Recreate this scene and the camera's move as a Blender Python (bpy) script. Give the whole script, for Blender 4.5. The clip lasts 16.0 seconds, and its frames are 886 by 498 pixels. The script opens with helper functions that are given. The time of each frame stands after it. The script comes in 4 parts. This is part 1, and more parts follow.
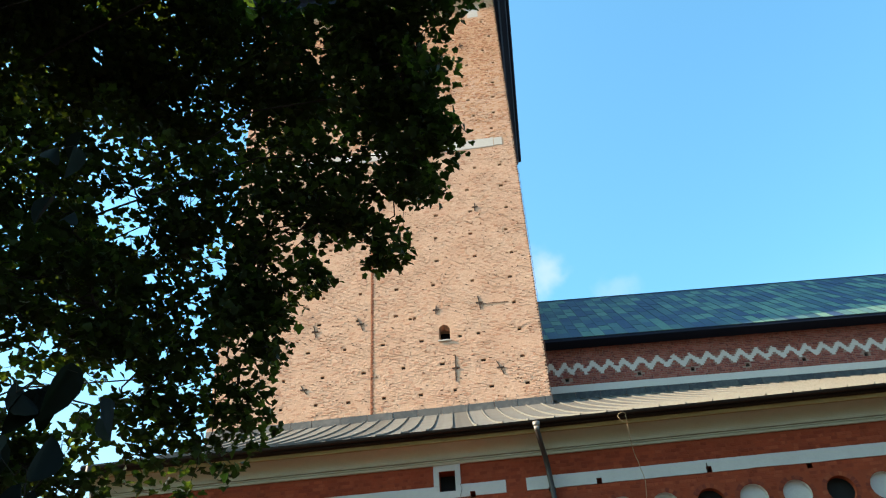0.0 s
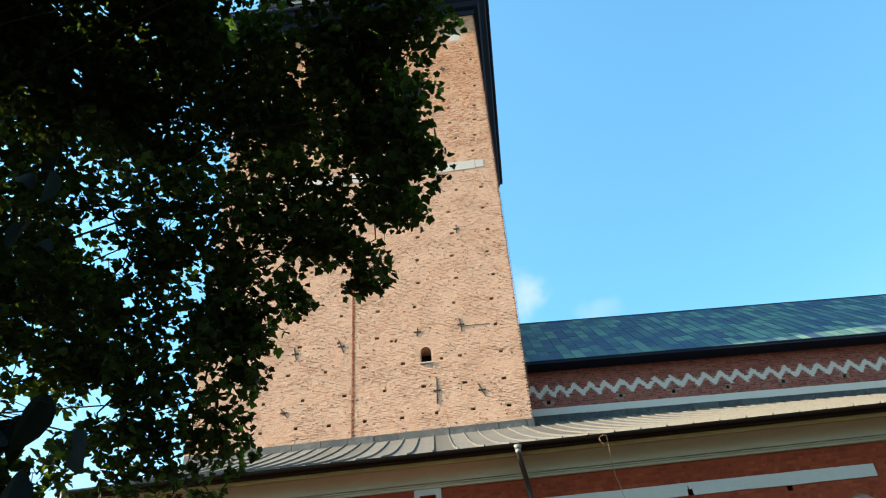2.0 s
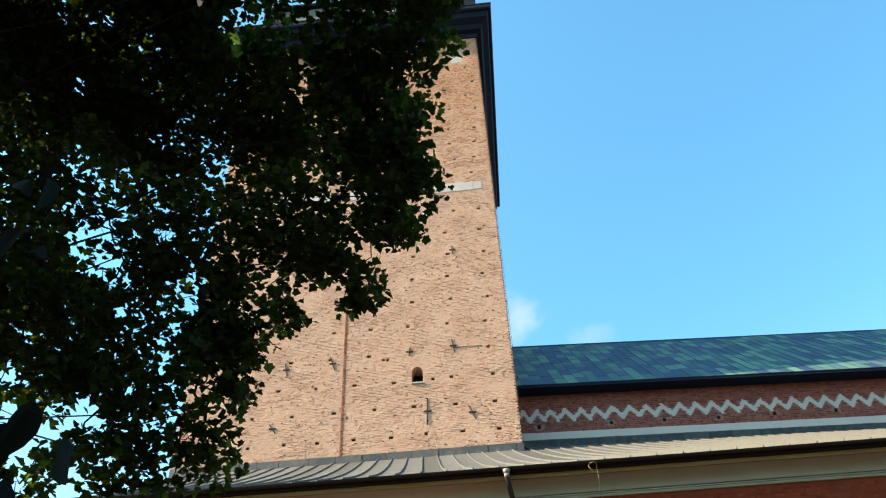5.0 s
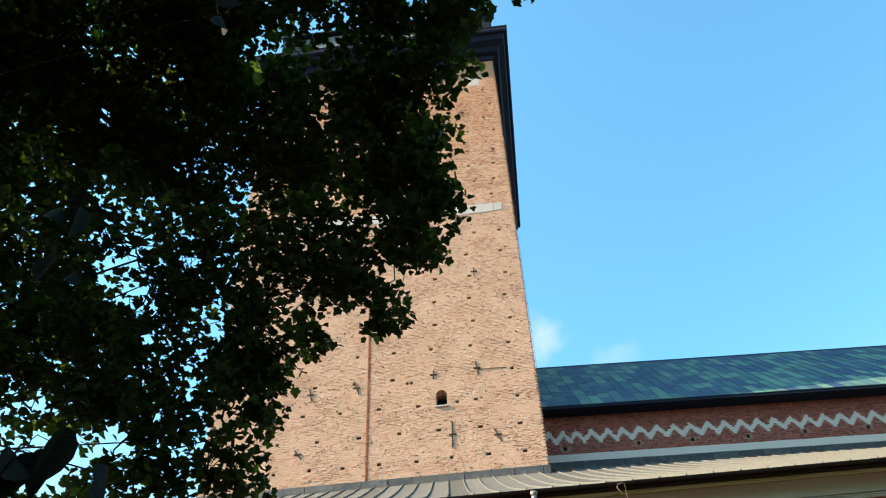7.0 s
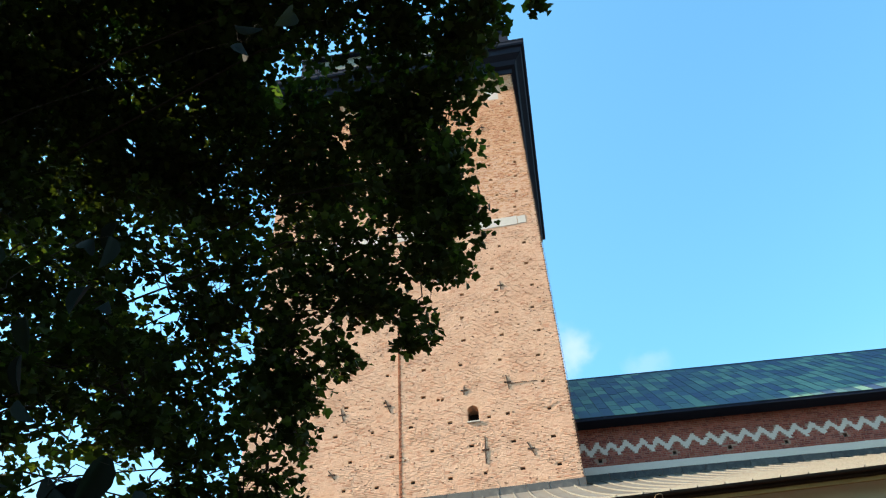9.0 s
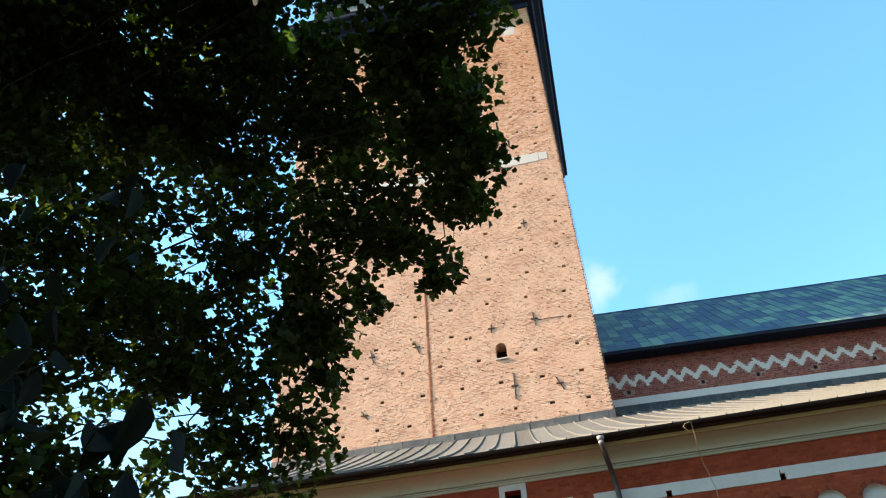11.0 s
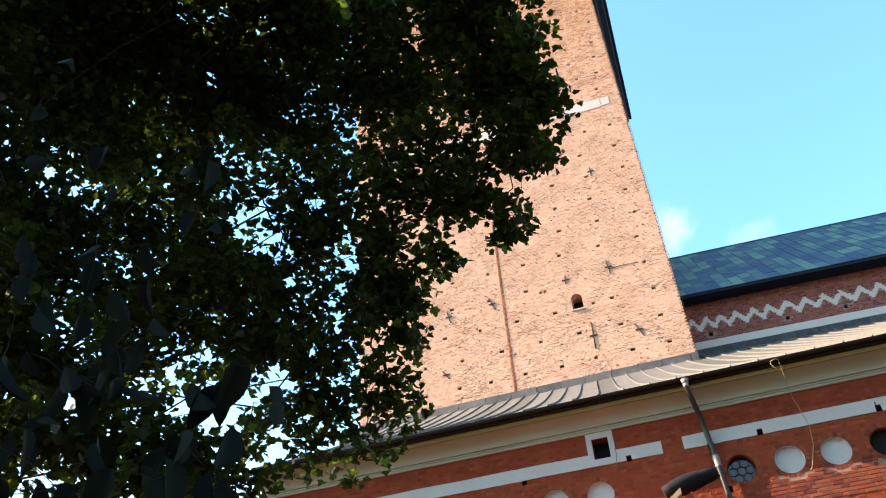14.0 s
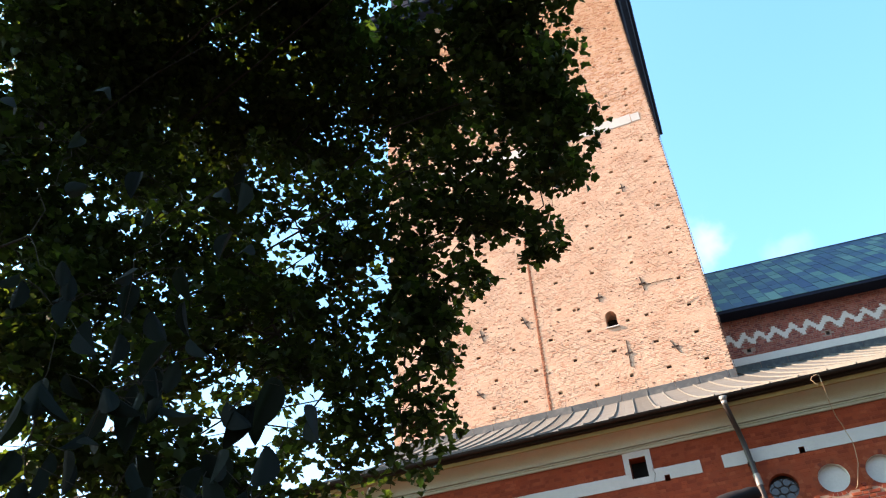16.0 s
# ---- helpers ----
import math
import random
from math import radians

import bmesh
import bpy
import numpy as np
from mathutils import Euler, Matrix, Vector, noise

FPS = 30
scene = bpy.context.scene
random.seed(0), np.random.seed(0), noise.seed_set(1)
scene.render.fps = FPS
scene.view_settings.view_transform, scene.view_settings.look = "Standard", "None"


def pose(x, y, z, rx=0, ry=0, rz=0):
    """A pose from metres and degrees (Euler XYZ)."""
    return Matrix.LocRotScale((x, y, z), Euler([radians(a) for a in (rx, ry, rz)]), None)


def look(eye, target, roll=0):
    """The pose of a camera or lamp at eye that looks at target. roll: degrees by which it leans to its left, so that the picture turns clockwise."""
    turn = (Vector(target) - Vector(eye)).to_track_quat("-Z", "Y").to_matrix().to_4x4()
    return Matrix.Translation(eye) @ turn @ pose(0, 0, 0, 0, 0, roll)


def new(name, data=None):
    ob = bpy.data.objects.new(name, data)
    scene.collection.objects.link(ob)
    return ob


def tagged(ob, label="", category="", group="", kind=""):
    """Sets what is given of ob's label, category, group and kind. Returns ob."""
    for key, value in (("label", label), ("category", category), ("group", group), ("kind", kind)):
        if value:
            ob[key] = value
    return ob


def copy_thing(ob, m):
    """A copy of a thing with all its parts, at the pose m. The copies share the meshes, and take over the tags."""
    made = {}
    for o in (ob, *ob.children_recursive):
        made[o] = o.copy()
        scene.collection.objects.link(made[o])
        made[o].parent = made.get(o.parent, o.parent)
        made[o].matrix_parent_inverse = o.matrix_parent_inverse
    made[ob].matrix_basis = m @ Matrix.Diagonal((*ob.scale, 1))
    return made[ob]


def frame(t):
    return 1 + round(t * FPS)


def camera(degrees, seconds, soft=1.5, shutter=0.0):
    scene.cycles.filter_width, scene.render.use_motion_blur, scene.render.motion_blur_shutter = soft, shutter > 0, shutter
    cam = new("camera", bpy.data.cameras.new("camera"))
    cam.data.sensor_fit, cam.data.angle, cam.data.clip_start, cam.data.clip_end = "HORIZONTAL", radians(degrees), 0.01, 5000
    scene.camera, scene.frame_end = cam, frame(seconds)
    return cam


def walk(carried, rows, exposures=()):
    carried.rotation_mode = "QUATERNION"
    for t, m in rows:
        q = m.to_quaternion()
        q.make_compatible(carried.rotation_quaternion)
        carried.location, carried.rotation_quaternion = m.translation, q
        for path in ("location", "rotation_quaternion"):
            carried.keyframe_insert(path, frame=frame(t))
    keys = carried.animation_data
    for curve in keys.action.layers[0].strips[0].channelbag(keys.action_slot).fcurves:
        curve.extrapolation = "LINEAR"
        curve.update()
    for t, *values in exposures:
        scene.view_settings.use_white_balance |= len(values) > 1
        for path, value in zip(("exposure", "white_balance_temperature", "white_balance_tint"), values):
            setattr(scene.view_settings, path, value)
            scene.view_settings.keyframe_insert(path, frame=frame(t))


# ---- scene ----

# ---- camera ----
cam = camera(56.84, 16.0, soft=1.2)
EYE_Z = 1.6
PATH = [
    (0, 0.012, -0.005, 5.16, 38.42, -3.67), (0.5, 0.014, -0.001, 4.96, 38.13, -4.00), (1, 0.016, 0.004, 4.60, 37.96, -4.53),
    (1.5, 0.018, 0.008, 4.11, 38.25, -4.76), (2, 0.018, 0.019, 3.37, 39.83, -4.70), (2.5, 0.018, 0.029, 2.67, 42.37, -3.89),
    (3, 0.018, 0.040, 2.35, 43.65, -3.67), (3.5, 0.018, 0.036, 2.35, 43.11, -3.61), (4, 0.019, 0.031, 2.39, 42.16, -3.53),
    (4.5, 0.020, 0.027, 2.51, 41.21, -3.26), (7, -0.004, 0.010, 4.69, 42.87, -3.04), (7.5, -0.010, 0.017, 5.03, 45.28, -3.07),
    (8, -0.016, 0.024, 5.61, 45.40, -3.25), (8.5, -0.013, 0.018, 6.37, 44.88, -3.45), (11, 0.000, -0.011, 9.60, 40.05, -4.40),
    (11.5, -0.003, -0.026, 10.57, 38.81, -4.31), (12, -0.006, -0.040, 11.60, 37.54, -4.06), (12.5, -0.012, -0.044, 12.50, 36.80, -3.90),
    (13, -0.018, -0.048, 13.57, 36.82, -3.89), (13.5, -0.024, -0.054, 14.78, 37.15, -4.44), (14, -0.023, -0.060, 16.05, 37.58, -4.96),
    (14.5, -0.022, -0.063, 17.06, 38.18, -5.11), (15, -0.022, -0.066, 17.85, 38.55, -4.93), (15.5, -0.021, -0.069, 18.48, 38.60, -4.68),
    (16, -0.020, -0.072, 18.75, 39.13, -4.23),
]


def held(dx, dz, yaw, pitch, roll):
    """A hand-held pose: heading, then tilt, then lean about the line of sight."""
    return pose(dx, 0, EYE_Z + dz, 0, 0, yaw) @ pose(0, 0, 0, 90 + pitch) @ pose(0, 0, 0, 0, 0, roll)


walk(cam, [(t, held(*r)) for t, *r in PATH], exposures=[(0, 1.35, 6550, 11), (4.5, 1.30, 6450, 10), (8.5, 1.40, 6500, 11), (11, 1.54, 6600, 17), (16, 1.86, 6800, 26)])

# ---- light ----
SUN_EL, SUN_AZ = radians(33), radians(78)     # height, and turn to the left of the line behind the viewer
to_sun = Vector((-math.sin(SUN_AZ) * math.cos(SUN_EL), -math.cos(SUN_AZ) * math.cos(SUN_EL), math.sin(SUN_EL)))
sun_data = bpy.data.lights.new("sun", "SUN")
sun_data.energy, sun_data.angle, sun_data.color = 5.8, radians(0.53), (1.0, 0.82, 0.62)
sun = new("sun", sun_data)
sun.matrix_world = look(to_sun * 80, (0, 0, 0))

world = bpy.data.worlds.new("sky")
scene.world = world
world.use_nodes = True
wn, wl = world.node_tree.nodes, world.node_tree.links
wn.clear()
sky = wn.new("ShaderNodeTexSky")
sky.sky_type, sky.sun_disc = "NISHITA", False
sky.sun_elevation, sky.sun_rotation = SUN_EL, math.atan2(to_sun.x, to_sun.y)
sky.air_density, sky.dust_density, sky.ozone_density = 1.0, 1.6, 1.5
back = wn.new("ShaderNodeBackground")
back.inputs["Strength"].default_value = 0.15
out = wn.new("ShaderNodeOutputWorld")
# two small fair-weather clouds beside the tower
geo = wn.new("ShaderNodeTexCoord")
grain = wn.new("ShaderNodeTexNoise")
grain.inputs["Scale"].default_value, grain.inputs["Detail"].default_value = 22, 6
wl.new(geo.outputs["Generated"], grain.inputs["Vector"])
air = wn.new("ShaderNodeMixRGB")
air.blend_type = "MULTIPLY"
air.inputs[0].default_value = 1.0
air.inputs[2].default_value = (0.69, 1.26, 1.25, 1)
wl.new(sky.outputs[0], air.inputs[1])
# pale haze low over the roofs
split = wn.new("ShaderNodeSeparateXYZ")
wl.new(geo.outputs["Generated"], split.inputs[0])
low = wn.new("ShaderNodeMapRange")
low.interpolation_type = "SMOOTHSTEP"
low.inputs["From Min"].default_value, low.inputs["From Max"].default_value = 0.56, 0.22
low.inputs["To Min"].default_value, low.inputs["To Max"].default_value = 0, 0.6
wl.new(split.outputs["Z"], low.inputs["Value"])
haze = wn.new("ShaderNodeMixRGB")
wl.new(low.outputs[0], haze.inputs[0])
wl.new(air.outputs[0], haze.inputs[1])
haze.inputs[2].default_value = (2.5, 2.75, 2.9, 1)
last = haze.outputs[0]
for place, size, amount in (((0.060, 1, 0.735), 0.040, 0.42), ((0.160, 1, 0.684), 0.030, 0.16)):
    d = Vector(place).normalized()
    away = wn.new("ShaderNodeVectorMath")
    away.operation = "DISTANCE"
    wl.new(geo.outputs["Generated"], away.inputs[0])
    away.inputs[1].default_value = d
    wob = wn.new("ShaderNodeMath")
    wob.operation = "MULTIPLY_ADD"
    wl.new(grain.outputs["Fac"], wob.inputs[0])
    wob.inputs[1].default_value = -0.09
    wl.new(away.outputs["Value"], wob.inputs[2])
    ramp = wn.new("ShaderNodeMapRange")
    ramp.interpolation_type = "SMOOTHSTEP"
    ramp.inputs["From Min"].default_value, ramp.inputs["From Max"].default_value = size - 0.045, -0.045
    ramp.inputs["To Min"].default_value, ramp.inputs["To Max"].default_value = 0, amount
    wl.new(wob.outputs[0], ramp.inputs["Value"])
    mix = wn.new("ShaderNodeMixRGB")
    wl.new(ramp.outputs[0], mix.inputs[0])
    wl.new(last, mix.inputs[1])
    mix.inputs[2].default_value = (2.9, 3.0, 3.1, 1)
    last = mix.outputs[0]
wl.new(last, back.inputs["Color"])
wl.new(back.outputs[0], out.inputs["Surface"])


# ---- materials ----
def material(name, colour, rough=0.8, metal=0.0, tones=(), grain_scale=30.0, stain_scale=1.2, grain_amount=0.25, stain_amount=0.3,
             bump=0.3, bump_scale=60.0, vary="", stain=None):
    """Colour with grain and stains; tones: further colours picked per piece ('island' or 'object')."""
    m = bpy.data.materials.new(name)
    m.use_nodes = True
    n, l = m.node_tree.nodes, m.node_tree.links
    b = n["Principled BSDF"]
    b.inputs["Roughness"].default_value, b.inputs["Metallic"].default_value = rough, metal
    if rough >= 0.8:
        b.inputs["Specular IOR Level"].default_value = 0.15
    co = n.new("ShaderNodeTexCoord").outputs["Object"]
    base = None
    if tones:
        r = n.new("ShaderNodeValToRGB")
        r.color_ramp.interpolation = "CONSTANT"
        cols = [colour, *tones]
        while len(r.color_ramp.elements) < len(cols):
            r.color_ramp.elements.new(0.5)
        for i, c in enumerate(cols):
            r.color_ramp.elements[i].position, r.color_ramp.elements[i].color = i / len(cols), (*c, 1)
        pick = n.new("ShaderNodeObjectInfo").outputs["Random"] if vary == "object" else n.new("ShaderNodeNewGeometry").outputs["Random Per Island"]
        l.new(pick, r.inputs[0])
        base = r.outputs[0]
    for scale, amount, tint, detail in ((stain_scale, stain_amount, stain or tuple(c * 0.5 for c in colour), 5), (grain_scale, grain_amount, tuple(c * 0.55 for c in colour), 8)):
        t = n.new("ShaderNodeTexNoise")
        t.inputs["Scale"].default_value, t.inputs["Detail"].default_value, t.inputs["Roughness"].default_value = scale, detail, 0.65
        l.new(co, t.inputs["Vector"])
        r = n.new("ShaderNodeMapRange")
        r.inputs["From Min"].default_value, r.inputs["From Max"].default_value = 0.45, 0.75
        r.inputs["To Max"].default_value = amount
        l.new(t.outputs["Fac"], r.inputs["Value"])
        x = n.new("ShaderNodeMixRGB")
        l.new(r.outputs[0], x.inputs[0])
        if base is None:
            x.inputs[1].default_value = (*colour, 1)
        else:
            l.new(base, x.inputs[1])
        x.inputs[2].default_value = (*tint, 1)
        base = x.outputs[0]
    l.new(base, b.inputs["Base Color"])
    if bump:
        t = n.new("ShaderNodeTexNoise")
        t.inputs["Scale"].default_value, t.inputs["Detail"].default_value = bump_scale, 6
        l.new(co, t.inputs["Vector"])
        u = n.new("ShaderNodeBump")
        u.inputs["Strength"].default_value, u.inputs["Distance"].default_value = bump, 0.02
        l.new(t.outputs["Fac"], u.inputs["Height"])
        l.new(u.outputs[0], b.inputs["Normal"])
    return m


def leaf_material(name, colour, glow, share, rough=0.5):
    m = bpy.data.materials.new(name)
    m.use_nodes = True
    n, l = m.node_tree.nodes, m.node_tree.links
    b, o = n["Principled BSDF"], n["Material Output"]
    b.inputs["Roughness"].default_value, b.inputs["Specular IOR Level"].default_value = rough, 0.1
    pick = n.new("ShaderNodeNewGeometry").outputs["Random Per Island"]
    rare = n.new("ShaderNodeMath")
    rare.operation = "POWER"
    l.new(pick, rare.inputs[0])
    rare.inputs[1].default_value = 5.0
    for target, c, by, least, most in ((b.inputs["Base Color"], colour, pick, 0.6, 1.4), (None, glow, rare.outputs[0], 0.55, 2.6)):
        x = n.new("ShaderNodeMixRGB")
        l.new(by, x.inputs[0])
        x.inputs[1].default_value, x.inputs[2].default_value = (*(v * least for v in c), 1), (*(v * most for v in c), 1)
        if target:
            l.new(x.outputs[0], target)
    tr = n.new("ShaderNodeBsdfTranslucent")
    l.new(x.outputs[0], tr.inputs["Color"])
    mix = n.new("ShaderNodeMixShader")
    mix.inputs[0].default_value = share
    l.new(b.outputs[0], mix.inputs[1])
    l.new(tr.outputs[0], mix.inputs[2])
    l.new(mix.outputs[0], o.inputs["Surface"])
    return m


M_TBRICK = material("pale_weathered_brick", (0.580, 0.350, 0.236), 0.9, tones=((0.600, 0.370, 0.255), (0.565, 0.335, 0.224), (0.605, 0.378, 0.263), (0.575, 0.348, 0.234), (0.48, 0.248, 0.157), (0.590, 0.362, 0.247), (0.570, 0.340, 0.227)),
                    grain_scale=9, stain_scale=0.4, stain_amount=0.45, stain=(0.44, 0.20, 0.11), bump=0.5, bump_scale=25)
M_TBRICK_UP = material("orange_weathered_brick", (0.53, 0.275, 0.155), 0.9, tones=((0.56, 0.305, 0.175), (0.49, 0.238, 0.13), (0.58, 0.325, 0.19), (0.52, 0.265, 0.15), (0.41, 0.17, 0.09)),
                       grain_scale=14, stain_scale=0.35, stain_amount=0.4, stain=(0.36, 0.14, 0.06), bump=0.5, bump_scale=25)
M_NAVY = material("navy_sheet_metal", (0.009, 0.013, 0.026), 0.82, 0.0, grain_scale=6, stain_scale=0.8, bump=0.1)
M_TMORTAR = material("lime_mortar", (0.53, 0.315, 0.205), 0.95, grain_scale=8, stain_scale=0.5, bump=0.6, bump_scale=20)
M_RBRICK = material("red_brick", (0.26, 0.044, 0.016), 0.85, tones=((0.28, 0.050, 0.018), (0.21, 0.034, 0.014), (0.30, 0.060, 0.024), (0.25, 0.043, 0.017)), grain_scale=20, stain_scale=0.8, stain_amount=0.5, bump=0.4, bump_scale=40)
M_RBRICK_ONE = material("red_brick_single", (0.25, 0.048, 0.020), 0.85, tones=((0.27, 0.056, 0.022), (0.16, 0.030, 0.018), (0.29, 0.068, 0.03), (0.21, 0.042, 0.02)), vary="object", grain_scale=20, stain_scale=0.8, bump=0.4, bump_scale=40)
M_RMORTAR = material("red_mortar", (0.25, 0.048, 0.020), 0.95, grain_scale=15, bump=0.5)
M_CBRICK = material("faded_red_brick", (0.22, 0.062, 0.04), 0.9, tones=((0.26, 0.07, 0.052), (0.15, 0.038, 0.033), (0.28, 0.09, 0.068), (0.20, 0.05, 0.038)), grain_scale=16, stain_scale=0.6, stain=(0.12, 0.06, 0.05), bump=0.4)
M_CMORTAR = material("grey_mortar", (0.24, 0.15, 0.12), 0.95, grain_scale=10)
M_WHITE = material("lime_plaster", (0.49, 0.435, 0.39), 0.9, grain_scale=9, grain_amount=0.15, stain_scale=1.6, stain_amount=0.3, stain=(0.42, 0.36, 0.32), bump=0.35, bump_scale=18)
M_CREAM = material("cream_paint", (0.39, 0.36, 0.26), 0.8, grain_scale=12, grain_amount=0.12, stain_scale=0.9, stain_amount=0.3, stain=(0.30, 0.25, 0.16), bump=0.15)
M_OCHRE = material("ochre_paint", (0.29, 0.19, 0.075), 0.8, grain_scale=12)
M_BLACK = material("black_sheet_metal", (0.014, 0.012, 0.013), 0.8, 0.0, grain_scale=6, stain_scale=0.8, bump=0.1)
M_GUTTER = material("brown_painted_metal", (0.030, 0.020, 0.015), 0.8, 0.0, grain_scale=6, stain_scale=1.5, bump=0.1)
M_SEAM = material("weathered_zinc", (0.116, 0.107, 0.094), 0.8, 0.0, tones=((0.134, 0.124, 0.109), (0.088, 0.080, 0.069), (0.125, 0.116, 0.102), (0.104, 0.095, 0.082)), vary="object", grain_scale=5, grain_amount=0.4, stain_scale=0.9, stain_amount=0.6, stain=(0.085, 0.068, 0.050), bump=0.25, bump_scale=9)
M_RIB = material("zinc_seam", (0.145, 0.135, 0.115), 0.8, 0.0, stain_scale=4, stain_amount=0.6)
M_LEAD = material("lead_flashing", (0.055, 0.052, 0.05), 0.6, 0.1, tones=((0.06, 0.055, 0.05), (0.042, 0.04, 0.038), (0.08, 0.07, 0.06)), vary="object", grain_scale=6, stain_scale=2.5, stain_amount=0.5, stain=(0.20, 0.17, 0.14), bump=0.2)
M_LEAD_OLD = material("old_dark_lead", (0.030, 0.031, 0.032), 0.75, 0.0, tones=((0.024, 0.026, 0.028), (0.042, 0.042, 0.04), (0.03, 0.034, 0.03)), vary="object", grain_scale=6, stain_scale=3.5, stain_amount=0.5, stain=(0.12, 0.11, 0.10), bump=0.3)
M_BARE = material("bare_pale_mortar", (0.30, 0.185, 0.13), 0.95, grain_scale=14, bump=0.5)
M_COPPER = material("patinated_copper", (0.05, 0.105, 0.10), 0.62, 0.1, tones=((0.085, 0.175, 0.125), (0.014, 0.034, 0.088), (0.024, 0.06, 0.10), (0.115, 0.21, 0.15), (0.022, 0.06, 0.08), (0.06, 0.13, 0.12), (0.016, 0.04, 0.085)), vary="object", grain_scale=5, stain_scale=1.3, stain=(0.035, 0.07, 0.10), bump=0.12)
M_COPPER_FAR = material("patinated_copper_joined", (0.05, 0.105, 0.10), 0.62, 0.1, tones=((0.085, 0.175, 0.125), (0.014, 0.034, 0.088), (0.024, 0.06, 0.10), (0.115, 0.21, 0.15), (0.022, 0.06, 0.08), (0.06, 0.13, 0.12), (0.016, 0.04, 0.085)), grain_scale=5, stain_scale=1.3, stain=(0.035, 0.07, 0.10), bump=0.12)
M_SEAMC = material("dark_copper_seam", (0.012, 0.03, 0.035), 0.5, 0.0)
M_PIPE = material("aged_copper_pipe", (0.036, 0.025, 0.020), 0.4, 0.3, grain_scale=9, stain_scale=3, bump=0.1)
M_ZINC = material("pale_zinc", (0.26, 0.23, 0.20), 0.5, 0.2, grain_scale=8, stain_scale=5, bump=0.1)
M_IRON = material("rusty_iron", (0.07, 0.045, 0.035), 0.8, 0.4, grain_scale=20)
M_RUST = material("rust_red_brick", (0.34, 0.13, 0.07), 0.9, grain_scale=10, stain_scale=2, bump=0.5)
# dark brown that stands for shade in brick pits; corner teeth share it
M_DARK_BRICK = material("dark_brick", (0.11, 0.055, 0.035), 0.9, grain_scale=12)
# near-black colour that stands for shade inside holes and openings
M_DARK = material("inside_shade", (0.02, 0.018, 0.016), 0.9, bump=0)
M_ROPE = material("pale_cable", (0.36, 0.24, 0.14), 0.8)
M_BARK = material("grey_brown_bark", (0.03, 0.024, 0.018), 0.9, grain_scale=25, bump=0.8, bump_scale=30)
M_GRASS = material("churchyard_gravel", (0.062, 0.048, 0.034), 0.9, grain_scale=12, stain_scale=0.4, bump=0.8)
M_STONE = material("grey_plaster", (0.20, 0.215, 0.19), 0.9, grain_scale=5, stain_scale=0.7)
M_BOARD = material("old_boards", (0.34, 0.25, 0.15), 0.8, grain_scale=14, stain_scale=2)
M_GLASS = bpy.data.materials.new("dark_glass")
M_GLASS.use_nodes = True
M_GLASS.node_tree.nodes["Principled BSDF"].inputs["Base Color"].default_value = (0.03, 0.035, 0.04, 1)
M_GLASS.node_tree.nodes["Principled BSDF"].inputs["Roughness"].default_value = 0.08
M_LEAF = leaf_material("maple_leaf", (0.019, 0.028, 0.009), (0.10, 0.155, 0.013), 0.27, 0.6)
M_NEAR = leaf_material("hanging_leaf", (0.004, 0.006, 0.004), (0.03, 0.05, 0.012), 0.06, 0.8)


# ---- building helpers ----
def mesh_ob(name, verts, faces, mat, parent=None, label="", smooth=False):
    me = bpy.data.meshes.new(name)
    me.from_pydata(verts, [], faces)
    me.materials.append(mat)
    if smooth:
        me.polygons.foreach_set("use_smooth", [True] * len(me.polygons))
    me.update()
    ob = new(name, me)
    if parent:
        ob.parent = parent
    return tagged(ob, label)


def part(name, bm, mat, parent=None, label="", smooth=False):
    me = bpy.data.meshes.new(name)
    bmesh.ops.recalc_face_normals(bm, faces=bm.faces)
    bm.to_mesh(me)
    bm.free()
    me.materials.append(mat)
    if smooth:
        me.polygons.foreach_set("use_smooth", [True] * len(me.polygons))
    ob = new(name, me)
    if parent:
        ob.parent = parent
    return tagged(ob, label)


def add_box(bm, x0, x1, y0, y1, z0, z1, bevel=0.0):
    r = bmesh.ops.create_cube(bm, size=1.0, matrix=Matrix.Translation(((x0 + x1) / 2, (y0 + y1) / 2, (z0 + z1) / 2)) @ Matrix.Diagonal((x1 - x0, y1 - y0, z1 - z0, 1)))
    if bevel:
        edges = list({e for v in r["verts"] for e in v.link_edges})
        bmesh.ops.bevel(bm, geom=edges, offset=bevel, segments=2, affect="EDGES")


def box(name, x0, x1, y0, y1, z0, z1, mat, parent=None, label="", bevel=0.0):
    bm = bmesh.new()
    add_box(bm, x0, x1, y0, y1, z0, z1, bevel)
    return part(name, bm, mat, parent, label)


def sweep_x(name, profile, x0, x1, mat, parent=None, label="", skew=0.0, closed=True):
    """A profile in (y, z) drawn along x."""
    k = len(profile)
    verts = [(x, y, z) for x in (x0, x1) for y, z in profile]
    faces = [(i, (i + 1) % k, (i + 1) % k + k, i + k) for i in range(k if closed else k - 1)]
    if closed:
        faces += [tuple(range(k))[::-1], tuple(range(k, 2 * k))]
    bm = bmesh.new()
    vs = [bm.verts.new(v) for v in verts]
    for f in faces:
        bm.faces.new([vs[i] for i in f])
    return part(name, bm, mat, parent, label)


